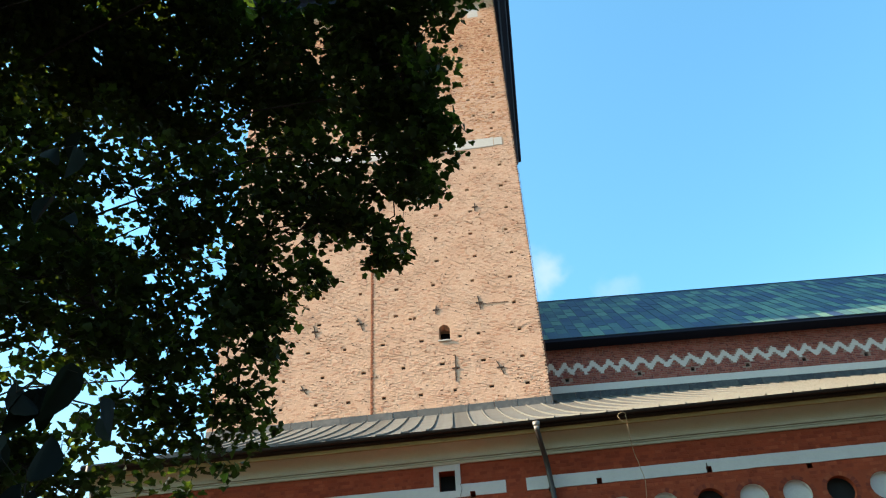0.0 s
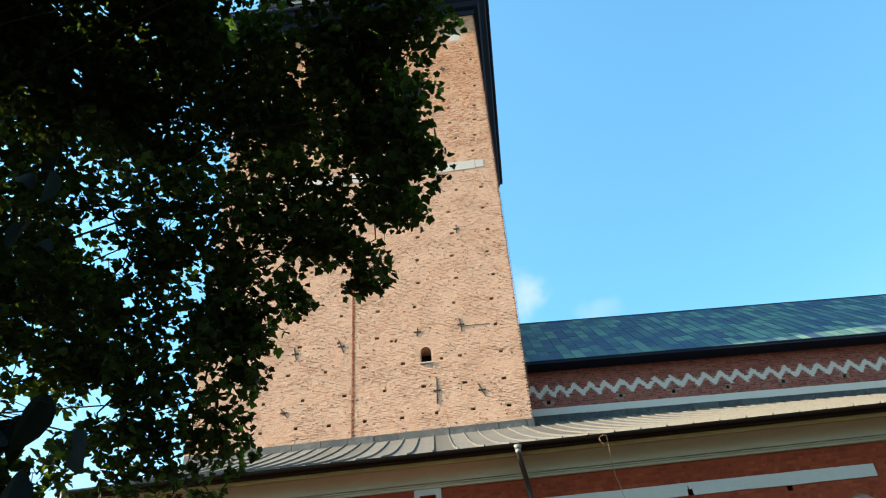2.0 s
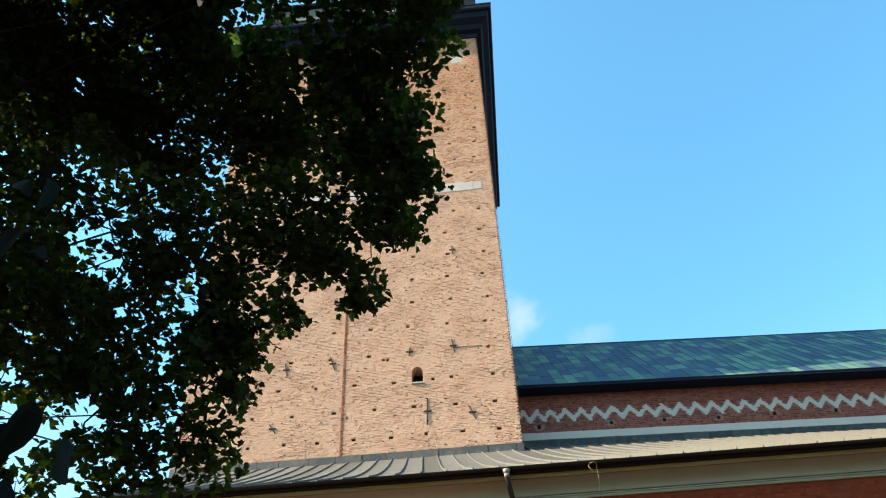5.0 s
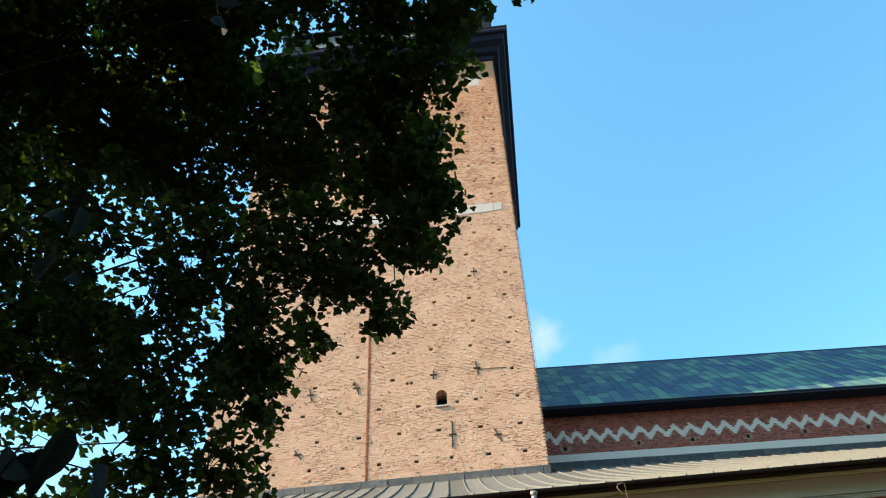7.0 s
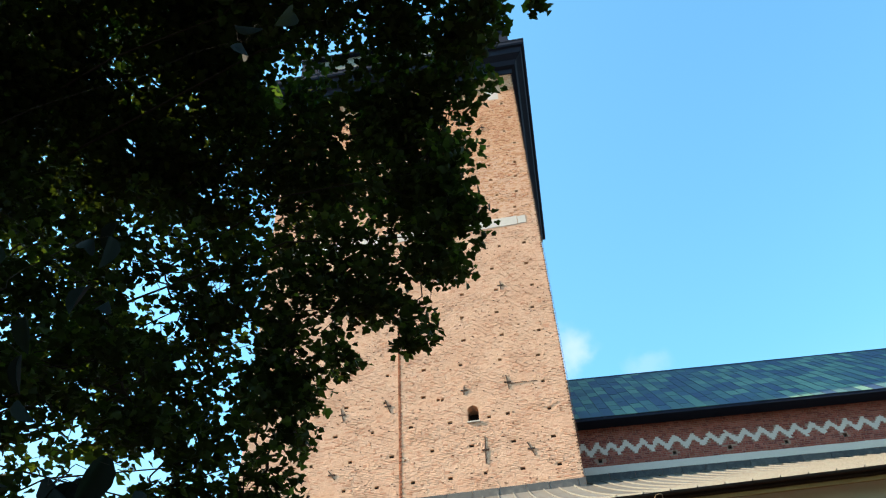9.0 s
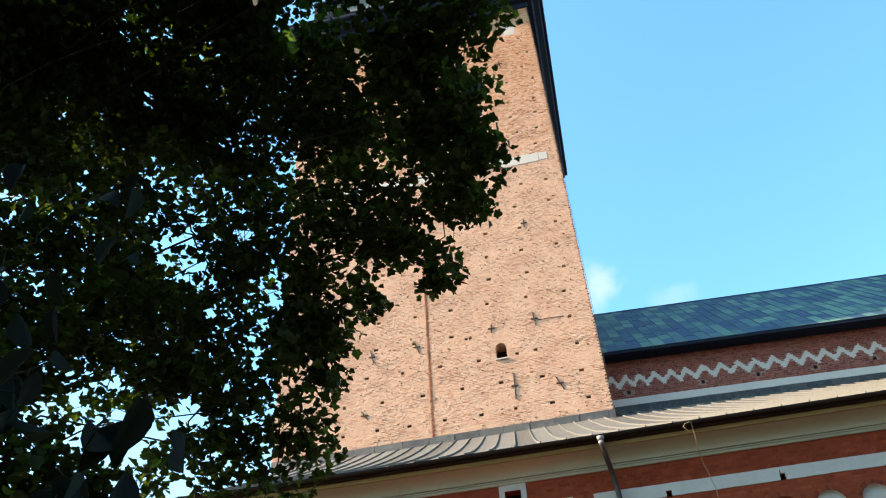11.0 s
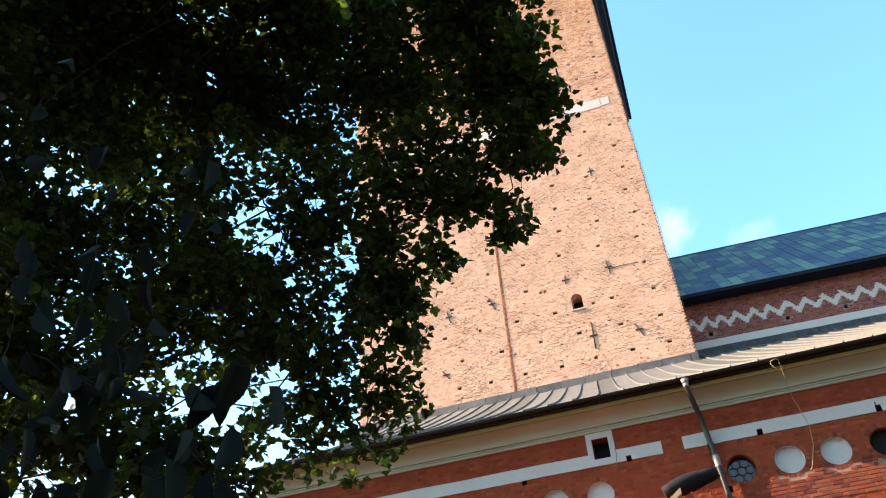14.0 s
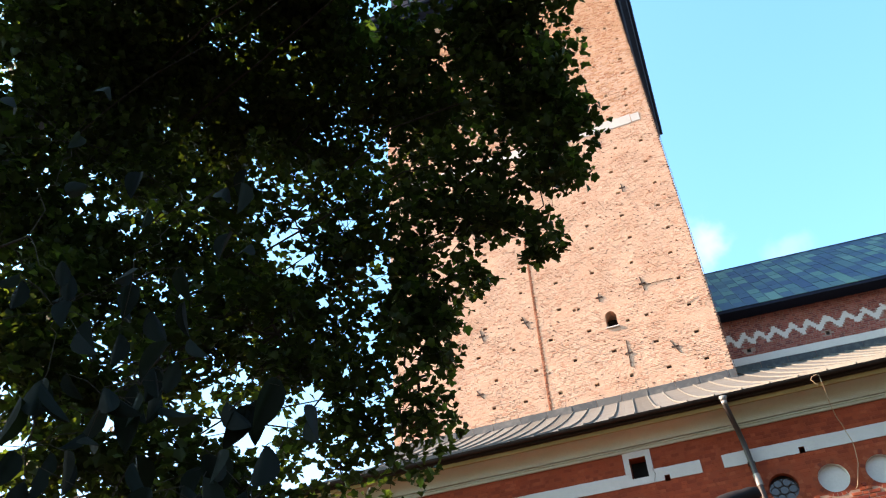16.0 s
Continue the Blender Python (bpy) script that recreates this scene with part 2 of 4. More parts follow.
def tube(name, points, radius, mat, parent=None, label="", sides=8, taper=1.0):
    c = bpy.data.curves.new(name, "CURVE")
    c.dimensions, c.bevel_depth, c.bevel_resolution = "3D", radius, max(1, sides // 4)
    s = c.splines.new("POLY")
    s.points.add(len(points) - 1)
    for i, q in enumerate(points):
        s.points[i].co = (*q, 1)
        s.points[i].radius = 1 + (taper - 1) * i / (len(points) - 1)
    c.use_fill_caps = True
    tmp = bpy.data.objects.new(name, c)
    me = bpy.data.meshes.new_from_object(tmp)
    bpy.data.objects.remove(tmp)
    me.materials.clear()
    me.materials.append(mat)
    me.polygons.foreach_set("use_smooth", [True] * len(me.polygons))
    ob = new(name, me)
    if parent:
        ob.parent = parent
    return tagged(ob, label)


def holed_face(name, x0, x1, z0, z1, y, rects, depth, mat, parent=None, back=True):
    """An upright sheet at y with rectangular openings, each with its reveals and back."""
    xs = sorted({x0, x1, *(v for r in rects for v in r[:2])})
    zs = sorted({z0, z1, *(v for r in rects for v in r[2:4])})
    X, Z = np.array(xs), np.array(zs)
    keep = np.ones((len(zs) - 1, len(xs) - 1), bool)
    cx, cz = (X[1:] + X[:-1]) / 2, (Z[1:] + Z[:-1]) / 2
    for r in rects:
        keep[np.ix_((cz > r[2]) & (cz < r[3]), (cx > r[0]) & (cx < r[1]))] = False
    nx = len(xs)
    verts = [(x, y, z) for z in zs for x in xs]
    faces = []
    for j in range(len(zs) - 1):
        i = 0
        while i < nx - 1:
            k = i
            while k < nx - 1 and keep[j, k]:
                k += 1
            if k > i:
                faces.append((j * nx + i, j * nx + k, (j + 1) * nx + k, (j + 1) * nx + i))
            i = k + 1
    for a, b, c, d in (r[:4] for r in rects):
        k = len(verts)
        verts += [(a, y, c), (b, y, c), (b, y, d), (a, y, d), (a, y + depth, c), (b, y + depth, c), (b, y + depth, d), (a, y + depth, d)]
        faces += [(k, k + 1, k + 5, k + 4), (k + 1, k + 2, k + 6, k + 5), (k + 2, k + 3, k + 7, k + 6), (k + 3, k, k + 4, k + 7)]
        if back:
            faces.append((k + 4, k + 5, k + 6, k + 7))
    return mesh_ob(name, verts, faces, mat, parent)


def brick_places(x0, x1, z0, z1, length, course, blocked, rng):
    """Bricks of a wall in Flemish bond: centre x, centre z, width."""
    found = []
    for j in range(int((z1 - z0) / course)):
        z = z0 + (j + 0.5) * course
        x, long = x0 - rng.random() * length, j % 2 == 0
        while x < x1:
            w = length * (1.0 if long else 0.52) * rng.uniform(0.8, 1.15)
            a, b = max(x, x0), min(x + w, x1)
            if b - a > 0.05 and not blocked(a, b, z - course / 2, z + course / 2):
                found.append(((a + b) / 2, z, b - a))
            x += w
            long = not long if rng.random() < 0.8 else long
    return found


def brick_sheet(name, places, course, joint, y, proud, mat, parent, rng, label="", smear=False):
    """Many bricks as real blocks in one mesh."""
    verts, faces = [], []
    for x, z, w in places:
        h, q = w / 2 - joint / 2, course / 2 - joint / 2
        tilt = rng.uniform(-0.006, 0.006)
        f = y - rng.uniform(*proud) * (0.25 + 1.5 * max(0.0, 0.45 + noise.noise((x * 0.8, z * 1.1, 9.0))) if smear else 1.0)
        e = 0.012
        k = len(verts)
        jx = [rng.uniform(-0.006, 0.006) for _ in range(4)]
        verts += [(x - h, y, z - q), (x + h, y, z - q), (x + h, y, z + q), (x - h, y, z + q),
                  (x - h + e + jx[0], f + tilt, z - q + e), (x + h - e + jx[1], f - tilt, z - q + e + jx[2]), (x + h - e + jx[3], f - tilt, z + q - e), (x - h + e, f + tilt, z + q - e - jx[2])]
        faces += [(k + 4, k + 5, k + 6, k + 7), (k, k + 1, k + 5, k + 4), (k + 1, k + 2, k + 6, k + 5), (k + 2, k + 3, k + 7, k + 6), (k + 3, k, k + 4, k + 7)]
    return tagged(mesh_ob(name, verts, faces, mat, parent, label), kind="stuff")


def plaster_run(name, x0, x1, z0, z1, y0, y1, mat, parent, label, seed, cutouts=(), rag=0.014):
    """A hand-laid plaster strip with wavering edges, notched where an opening cuts into it: (x0, x1, z0, z1) of each."""
    def edge(x, k):
        return rag * (noise.noise((x * 0.9, seed, k)) + 0.7 * noise.noise((x * 4.5, seed, k + 5)))
    xs = sorted({x0, x1, *(x0 + 0.17 * i for i in range(int((x1 - x0) / 0.17) + 1)), *(v for c in cutouts for v in c[:2] if x0 < v < x1)})
    verts, faces = [], []
    for a, b in zip(xs, xs[1:]):
        m = (a + b) / 2
        cut = next((c for c in cutouts if c[0] < m < c[1]), None)
        ends = []
        for x in (a, b):
            lo, hi = z0 + edge(x, 1.0), z1 + edge(x, 30.0)
            if cut and cut[2] <= z0 + 0.05:
                lo = max(lo, cut[3])
            elif cut:
                hi = min(hi, cut[2])
            ends.append((lo, hi))
        k = len(verts)
        verts += [(x, y, z) for y in (y0, y1) for x, z in ((a, ends[0][0]), (b, ends[1][0]), (b, ends[1][1]), (a, ends[0][1]))]
        faces += [tuple(i + k for i in f) for f in ((0, 1, 2, 3), (0, 4, 5, 1), (1, 5, 6, 2), (2, 6, 7, 3), (3, 7, 4, 0))]
    return mesh_ob(name, verts, faces, mat, parent, label)


def empty(name, place=(0, 0, 0)):
    ob = new(name)
    ob.location = place
    return ob


# ---- ground ----
tagged(box("ground", -2500, 2500, -2500, 2500, -0.5, 0.0, M_GRASS), "trodden gravel ground round the brick church", "ground", kind="structure")

# ---- tower ----
TX0, TX1, TY, TYB, TZ = -15.25, 1.52, 35.0, 53.6, 52.6
tower = tagged(empty("brick_tower", (TX0, TY, 0)), "tall square church tower of pale weathered brick", "tower")
tower.location = (0, 0, 0)
rng = random.Random(5)
holes = []


def putlog_row(z, x, step, count=12, jitter=0.06):
    """A row of scaffold holes running from x towards the far corner."""
    for _ in range(count):
        if x < TX0 + 0.4:
            break
        w = rng.uniform(0.085, 0.12)
        cx, cz = x + rng.uniform(-jitter, jitter), z + rng.uniform(-jitter, jitter) * 0.6
        holes.append((cx - w, cx + w, cz - 0.075, cz + 0.075))
        x -= step


for z, x, step, count in ((20.72, 0.47, 1.73, 12), (22.26, 0.45, 2.0, 12), (23.8, 0.40, 2.03, 2), (23.8, -2.63, 1.0, 1), (23.75, -4.58, 1.93, 12), (25.42, 0.3, 2.0, 1), (25.38, -5.78, 2.05, 10),
                          (27.11, 0.23, 2.0, 12), (28.7, 0.5, 2.02, 12), (30.3, 0.35, 1.95, 12), (31.9, 0.55, 2.0, 12), (33.6, 0.4, 1.9, 12), (35.28, 0.53, 1.55, 12)):
    putlog_row(z, x, step, count)
for z, x, step in ((38.35, 0.26, 1.9), (39.75, 0.47, 1.17), (41.22, 0.66, 1.65), (42.57, 0.66, 1.67), (44.58, 0.95, 1.76), (46.0, 0.33, 2.3), (47.4, 0.87, 2.4), (49.0, 0.6, 2.6)):
    putlog_row(z, x, step, jitter=0.12)
for x, z in ((-5.08, 25.13), (-4.86, 25.14), (-1.81, 44.55), (0.38, 51.55)):
    holes.append((x - 0.08, x + 0.08, z - 0.07, z + 0.07))
holes = [h for h in holes if not (h[1] > -3.3 and h[0] < -2.2 and h[3] > 43.8 and h[2] < 46.8)]
OPEN = (-3.63, -3.07, 23.62, 24.55)
SLOT = (-3.1, -2.4, 44.0, 46.6)
holed_face("front_mortar", TX0, TX1, 12.0, TZ, TY, holes + [OPEN, SLOT], 0.9, M_TMORTAR, tower)


box_faces = [(0, 1, 2, 3), (0, 4, 5, 1), (1, 5, 6, 2), (2, 6, 7, 3), (3, 7, 4, 0)]
# near-black boxes paint the shade into each putlog hole
verts, faces = [], []
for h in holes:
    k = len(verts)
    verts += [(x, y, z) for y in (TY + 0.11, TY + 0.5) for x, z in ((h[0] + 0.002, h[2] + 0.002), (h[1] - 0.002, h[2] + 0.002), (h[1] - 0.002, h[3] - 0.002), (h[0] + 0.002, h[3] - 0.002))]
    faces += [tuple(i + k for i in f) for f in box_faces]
tagged(mesh_ob("hole_backing", verts, faces, M_DARK, tower, "near-black boxes painted as the shade inside the putlog holes"), kind="stuff")


def tower_blocked(a, b, c, d):
    for h in holes:
        if a < h[1] and b > h[0] and c < h[3] and d > h[2]:
            return True
    if c < OPEN[3] and d > OPEN[2] and a < OPEN[1] and b > OPEN[0]:
        return True
    if c < SLOT[3] and d > SLOT[2] and a < SLOT[1] and b > SLOT[0]:
        return True
    if 36.85 < (c + d) / 2 < 37.6 and a < 0.85:
        return True
    for nx in (-0.04, -11.9):
        if c < 51.1 and d > 49.6 and a < nx + 0.5 and b > nx - 0.5:
            return True
    return a < -7.02 and b > -7.14 and c < 30.5


spots = brick_places(TX0, TX1, 19.5, TZ, 0.26, 0.090, tower_blocked, rng)
spots = [(x, z + 0.02 * noise.noise((x * 0.12, z * 0.02, 3.0)) + rng.uniform(-0.005, 0.005), w) for x, z, w in spots if rng.random() > 0.02]
upper = [q for q in spots if rng.random() < (q[1] - 36.0) / 10.0]
taken = set(upper)
brick_sheet("brickwork", [q for q in spots if q not in taken], 0.090, 0.008, TY, (0.001, 0.0145), M_TBRICK, tower, rng, "rough pale peach bricks", True)
brick_sheet("upper_brickwork", upper, 0.090, 0.008, TY, (0.002, 0.016), M_TBRICK_UP, tower, rng, "orange weathered bricks of the upper tower", True)
# dark fragments: painted pit shade scattered over the face, dark teeth up the corner
pit_shade = []
while len(pit_shade) < 1500:
    x, z = rng.uniform(TX0 + 0.2, TX1 - 0.1), rng.uniform(19.9, 52.3)
    w = rng.uniform(0.04, 0.13)
    if noise.noise((x * 0.5, z * 0.5, 1.0)) + rng.uniform(-0.5, 0.5) > 0.0 and not tower_blocked(x - w, x + w, z - 0.03, z + 0.03):
        pit_shade.append((x, z, w))
brick_sheet("soot_relief", pit_shade, 0.05, 0.006, TY - 0.012, (0.006, 0.016), M_DARK_BRICK, tower, rng, "dark fragments painted as the shade in pits of spalled brick")
brick_sheet("corner_relief", [(TX1 - rng.uniform(0.02, 0.06), 19.6 + 0.18 * j, rng.uniform(0.05, 0.12)) for j in range(183)], 0.09, 0.01, TY, (0.01, 0.04), M_DARK_BRICK, tower, rng)
bm = bmesh.new()
add_box(bm, TX0, TX1, TY + 0.95, TYB, 0, TZ)
part("core", bm, M_TMORTAR, tower)
box("side_wall", TX0, TX0 + 0.5, TY + 0.003, TY + 0.95, 0, TZ, M_TBRICK, tower)
box("side_wall", TX1 - 0.45, TX1 - 0.002, TY + 0.003, TY + 0.95, 0, TZ, M_TBRICK, tower)
# vertical rust-red toothed strip
box("joint_strip", -7.15, -7.01, TY - 0.004, TY + 0.05, 19.5, 30.5, M_RUST, tower, "rust-red toothed brick joint")
strip = [(-7.08 + (0.025 if j % 2 else -0.025), 19.56 + j * 0.105, 0.10 + 0.05 * (j % 2)) for j in range(104)]
brick_sheet("toothing", strip, 0.105, 0.012, TY - 0.004, (0.01, 0.035), M_RUST, tower, rng)
plaster_run("plaster_band", TX0 + 0.7, 0.30, 36.87, 37.58, TY - 0.03, TY + 0.02, M_WHITE, tower, "flaking white plaster band", 7.0, rag=0.04)
box("plaster_band", 0.34, 0.83, TY - 0.025, TY + 0.02, 36.92, 37.55, M_WHITE, tower, "flaking white plaster band", 0.01)


def arch_outline(x, z0, w, h, steps=10):
    """Round-headed outline as (x, z)."""
    r = w / 2
    return [(x - r, z0), (x + r, z0)] + [(x + r * math.cos(a), z0 + h - r + r * math.sin(a)) for a in (math.pi * i / steps for i in range(steps + 1))]


def slab_xz(name, outline, y0, y1, mat, parent, label=""):
    k = len(outline)
    bm = bmesh.new()
    f = [bm.verts.new((x, y0, z)) for x, z in outline]
    g = [bm.verts.new((x, y1, z)) for x, z in outline]
    bm.faces.new(f)
    bm.faces.new(g[::-1])
    for i in range(k):
        bm.faces.new((f[i], g[i], g[(i + 1) % k], f[(i + 1) % k]))
    return part(name, bm, mat, parent, label)


for nx in (-0.04, -11.9):
    slab_xz("blind_niche", arch_outline(nx, 49.7, 0.74, 1.3), TY - 0.012, TY + 0.02, M_WHITE, tower, "white plastered blind niche")
# small round-headed opening: rounded top corners and a stone sill
for sx in (1, -1):
    o = [(-3.35 + sx * 0.28, 24.56), (-3.35, 24.56)] + [(-3.35 + sx * 0.28 * math.sin(a), 24.25 + 0.30 * math.cos(a)) for a in (math.pi / 2 * i / 6 for i in range(7))]
    slab_xz("arch_corner", o, TY - 0.004, TY + 0.5, M_TBRICK, tower)
box("sill", -3.68, -3.02, TY - 0.09, TY + 0.3, 23.55, 23.625, M_WHITE, tower, "pale stone sill", 0.01)
# black plates put the shade behind both openings into colour
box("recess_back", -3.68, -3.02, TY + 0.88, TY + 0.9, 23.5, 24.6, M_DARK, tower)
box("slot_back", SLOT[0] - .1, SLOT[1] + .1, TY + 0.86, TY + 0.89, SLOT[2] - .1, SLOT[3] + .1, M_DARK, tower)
box("shutter", SLOT[0] + 0.42, SLOT[1], TY + 0.05, TY + 0.12, SLOT[2], SLOT[2] + 1.0, M_OCHRE, tower, "ochre wooden shutter")


def wall_anchor(name, x, z, tall, lean=0.0, arm=0.0):
    a = tagged(empty(name, (x, TY - 0.016, z)), "rusty wrought-iron wall anchor on the brick tower", "wall anchor", "anchors of the tower")
    s = math.sin(radians(lean))
    tube("bar", [(-s * tall / 2, 0.0, -tall / 2), (0, -0.012, 0), (s * tall / 2, 0.0, tall / 2)], 0.026, M_IRON, a)
    tube("tie_end", [(0, 0.12, 0), (0, -0.03, 0)], 0.045, M_IRON, a)
    box("wedge", -0.17, 0.19, -0.035, 0.005, -0.04, 0.04, M_IRON, a, bevel=0.008)
    if arm:
        tube("arm", [(0, -0.02, -0.12), (arm * 0.5, -0.01, -0.10), (arm, 0.0, -0.14)], 0.014, M_IRON, a)
    return a


for x, z, t, ln, arm in ((-2.90, 21.95, 1.45, 2, 0.0), (-0.72, 21.72, 0.75, -24, 0), (-1.46, 25.65, 0.85, -6, 1.5), (-1.2, 32.2, 0.6, 0, 0),
                         (-7.70, 25.15, 0.8, -20, 0), (-10.5, 21.65, 0.5, -40, 0), (-10.1, 25.0, 0.75, -12, 0), (-3.72, 25.5, 0.5, 5, 0), (-1.1, 46.7, 0.6, -10, 0)):
    wall_anchor("wall_anchor", x, z, t, ln, arm)

# tower cornice: dark metal-clad eaves with a stepped profile, on all four sides
cornice = tagged(empty("tower_cornice"), "broad dark metal-clad eaves cornice of the tower", "cornice")
OV = 1.28
cx, cy = (TX0 + TX1) / 2, (TY + TYB) / 2
hx, hy = (TX1 - TX0) / 2, (TYB - TY) / 2
steps = [(0.0, 52.45), (0.10, 52.45), (0.12, 52.95), (0.40, 53.05), (0.55, 53.45), (0.95, 53.75), (1.05, 54.25), (1.22, 54.30), (OV, 54.45), (OV, 54.85), (0.2, 55.1)]
bm = bmesh.new()
rings = [[bm.verts.new((cx + sx * (hx + o), cy + sy * (hy + o), z)) for sx, sy in ((-1, -1), (1, -1), (1, 1), (-1, 1))] for o, z in steps]
for a, b in zip(rings, rings[1:]):
    for i in range(4):
        bm.faces.new((a[i], a[(i + 1) % 4], b[(i + 1) % 4], b[i]))
bm.faces.new(rings[-1])
part("moulding", bm, M_NAVY, cornice)
box("drip_edge", TX0 - OV - 0.03, TX1 + OV + 0.03, TY - OV - 0.03, TY - OV + 0.02, 54.78, 54.9, M_NAVY, cornice)
box("drip_edge", TX1 + OV - 0.02, TX1 + OV + 0.03, TY - OV + 0.021, TYB + OV, 54.78, 54.9, M_NAVY, cornice)

lantern = tagged(empty("lantern_stage"), "grey plastered upper stage with dark metal corners above the cornice", "tower lantern")
LX0, LX1, LY0, LY1 = TX0 + 0.2, 1.68, 36.2, 52.4
box("wall", LX0, LX1, LY0, LY1, 54.9, 60.3, M_STONE, lantern)
box("corner_post", LX1 - 1.4, LX1 + 0.12, LY0 - 0.15, LY0 + 1.4, 54.9, 60.3, M_NAVY, lantern, "dark metal corner pilaster", 0.04)
box("corner_post", LX0 - 0.12, LX0 + 1.4, LY0 - 0.15, LY0 + 1.4, 54.9, 60.3, M_NAVY, lantern, "dark metal corner pilaster", 0.04)
box("roof_edge", LX0 - 0.2, LX1 + 0.2, LY0 - 0.4, LY1 + 0.4, 60.3, 60.65, M_NAVY, lantern, bevel=0.08)

# downpipe wire on the tower's corner
tube("lightning_wire", [(TX1 + 0.05, TY - 0.05, 19.6), (TX1 + 0.05, TY - 0.05, 36.0), (TX1 + 0.04, TY - 0.05, 52.4)], 0.008, M_IRON)
tagged(bpy.data.objects["lightning_wire"], "thin lightning conductor along the tower corner", "lightning conductor")

# ---- nave: upper wall, eave and copper roof ----
CY, NX1 = 36.0, 34.0
nave = tagged(empty("nave_wall"), "faded red brick nave wall with white zigzag frieze", "church wall")
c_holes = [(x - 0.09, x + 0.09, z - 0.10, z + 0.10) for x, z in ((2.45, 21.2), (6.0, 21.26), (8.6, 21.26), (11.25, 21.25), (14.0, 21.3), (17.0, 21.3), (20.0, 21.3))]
holed_face("mortar_face", TX1 - 1.0, NX1, 14, 23.2, CY, c_holes, 0.35, M_CMORTAR, nave)
# a black box in each hole stands for its inner shade
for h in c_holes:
    box("hole_lining", h[0] + 0.002, h[1] - 0.002, CY + 0.14, CY + 0.30, h[2] + 0.002, h[3] - 0.002, M_DARK, nave, "near-black box painted as the shade in a putlog hole")
COURSE = 0.100
PEAKS = [0.97, 1.72, 2.44, 3.09, 3.80, 4.62, 5.36, 6.18, 7.06, 7.85, 8.64, 9.50, 10.27] + [10.27 + 0.8 * k for k in range(1, 28)]


def zig(x):
    """Stepped height of the zigzag's lower edge over its base."""
    k = max(i for i, p in enumerate(PEAKS[:-1]) if p <= x or i == 0)
    p = (x - PEAKS[k]) / (PEAKS[k + 1] - PEAKS[k])
    return 21.44 + COURSE * int(min(1.0, abs(2 * p - 1)) * 4.999)


def nave_blocked(a, b, c, d):
    m = (c + d) / 2
    if 20.50 < m < 20.90:
        return True
    zz = zig((a + b) / 2)
    if zz - 0.02 < m < zz + 3.4 * COURSE:
        return True
    return any(a < h[1] and b > h[0] and c < h[3] and d > h[2] for h in c_holes)


sp = brick_places(TX1, 31.0, 20.0, 23.1, 0.27, COURSE, nave_blocked, rng)
brick_sheet("brickwork", sp, COURSE, 0.016, CY, (0.006, 0.02), M_CBRICK, nave, rng, "faded dark red bricks")
# plastered zigzag: stepped columns a quarter brick wide joined in one relief
w = 0.08
verts, faces = [], []
x = TX1 - 0.5
while x < 31:
    zz = zig(x + w / 2)
    if x < 30.9:
        k = len(verts)
        t, b0 = zz + 3.4 * COURSE, zz
        f, g = CY - 0.012, CY + 0.01
        verts += [(x, f, b0), (x + w, f, b0), (x + w, f, t), (x, f, t), (x, g, b0), (x + w, g, b0), (x + w, g, t), (x, g, t)]
        faces += [(k, k + 1, k + 2, k + 3), (k, k + 4, k + 5, k + 1), (k + 3, k + 2, k + 6, k + 7), (k, k + 3, k + 7, k + 4), (k + 1, k + 5, k + 6, k + 2)]
    x += w
mesh_ob("zigzag_frieze", verts, faces, M_WHITE, nave, "white plastered stepped zigzag")
plaster_run("plaster_strip", TX1 - 0.5, 31.0, 20.51, 20.885, CY - 0.02, CY + 0.02, M_WHITE, nave, "white plaster strip", 3.0, rag=0.02)
box("core", TX1 - 1.0, NX1, CY + 0.36, CY + 14, 0, 23.1, M_CMORTAR, nave)

NEY, NEZ = 35.12, 23.03
eave = tagged(empty("nave_eave"), "dark boarded eave of the nave roof", "eave")
sweep_x("soffit", [(NEY + 0.05, 22.94), (CY + 0.03, 22.94), (CY + 0.03, 23.0), (NEY + 0.05, 23.0)], TX1 - 0.6, NX1, M_NAVY, eave)
sweep_x("fascia", [(NEY, 22.90), (NEY + 0.05, 22.90), (NEY + 0.05, 23.04), (NEY, 23.04)], TX1 - 0.6, NX1, M_NAVY, eave)

BACK, NAVE_TURN = 1.04, math.atan(0.055)
nave_roof = tagged(empty("copper_roof"), "steep nave roof of patchy blue-green copper plates", "roof")


def nave_at(x, s):
    """A place on the nave roof: x along it, s from eave (0) to ridge (1)."""
    ry = 44.0 + 0.006 * (x - TX1)
    return Vector((x, NEY - 0.03 + (ry - NEY) * s, NEZ + 0.02 + (31.3 - NEZ) * s))


a, b, c, d = nave_at(TX1 - 0.3, 0), nave_at(NX1, 0), nave_at(NX1, 1), nave_at(TX1 - 0.3, 1)
nrm = (b - a).cross(d - a).normalized()
mesh_ob("deck", [tuple(q - nrm * 0.012) for q in (a, b, c, d)], [(0, 1, 2, 3)], M_BLACK, nave_roof)
e, f = d + Vector((0, 9, -9)), c + Vector((0, 9, -9))
mesh_ob("far_slope", [tuple(d - nrm * 0.012), tuple(c - nrm * 0.012), tuple(f), tuple(e)], [(0, 1, 2, 3)], M_BLACK, nave_roof)
NCOL, NROW = 58, 10
far_v, far_f = [], []
step = 0.56
count = 0
rr = random.Random(9)
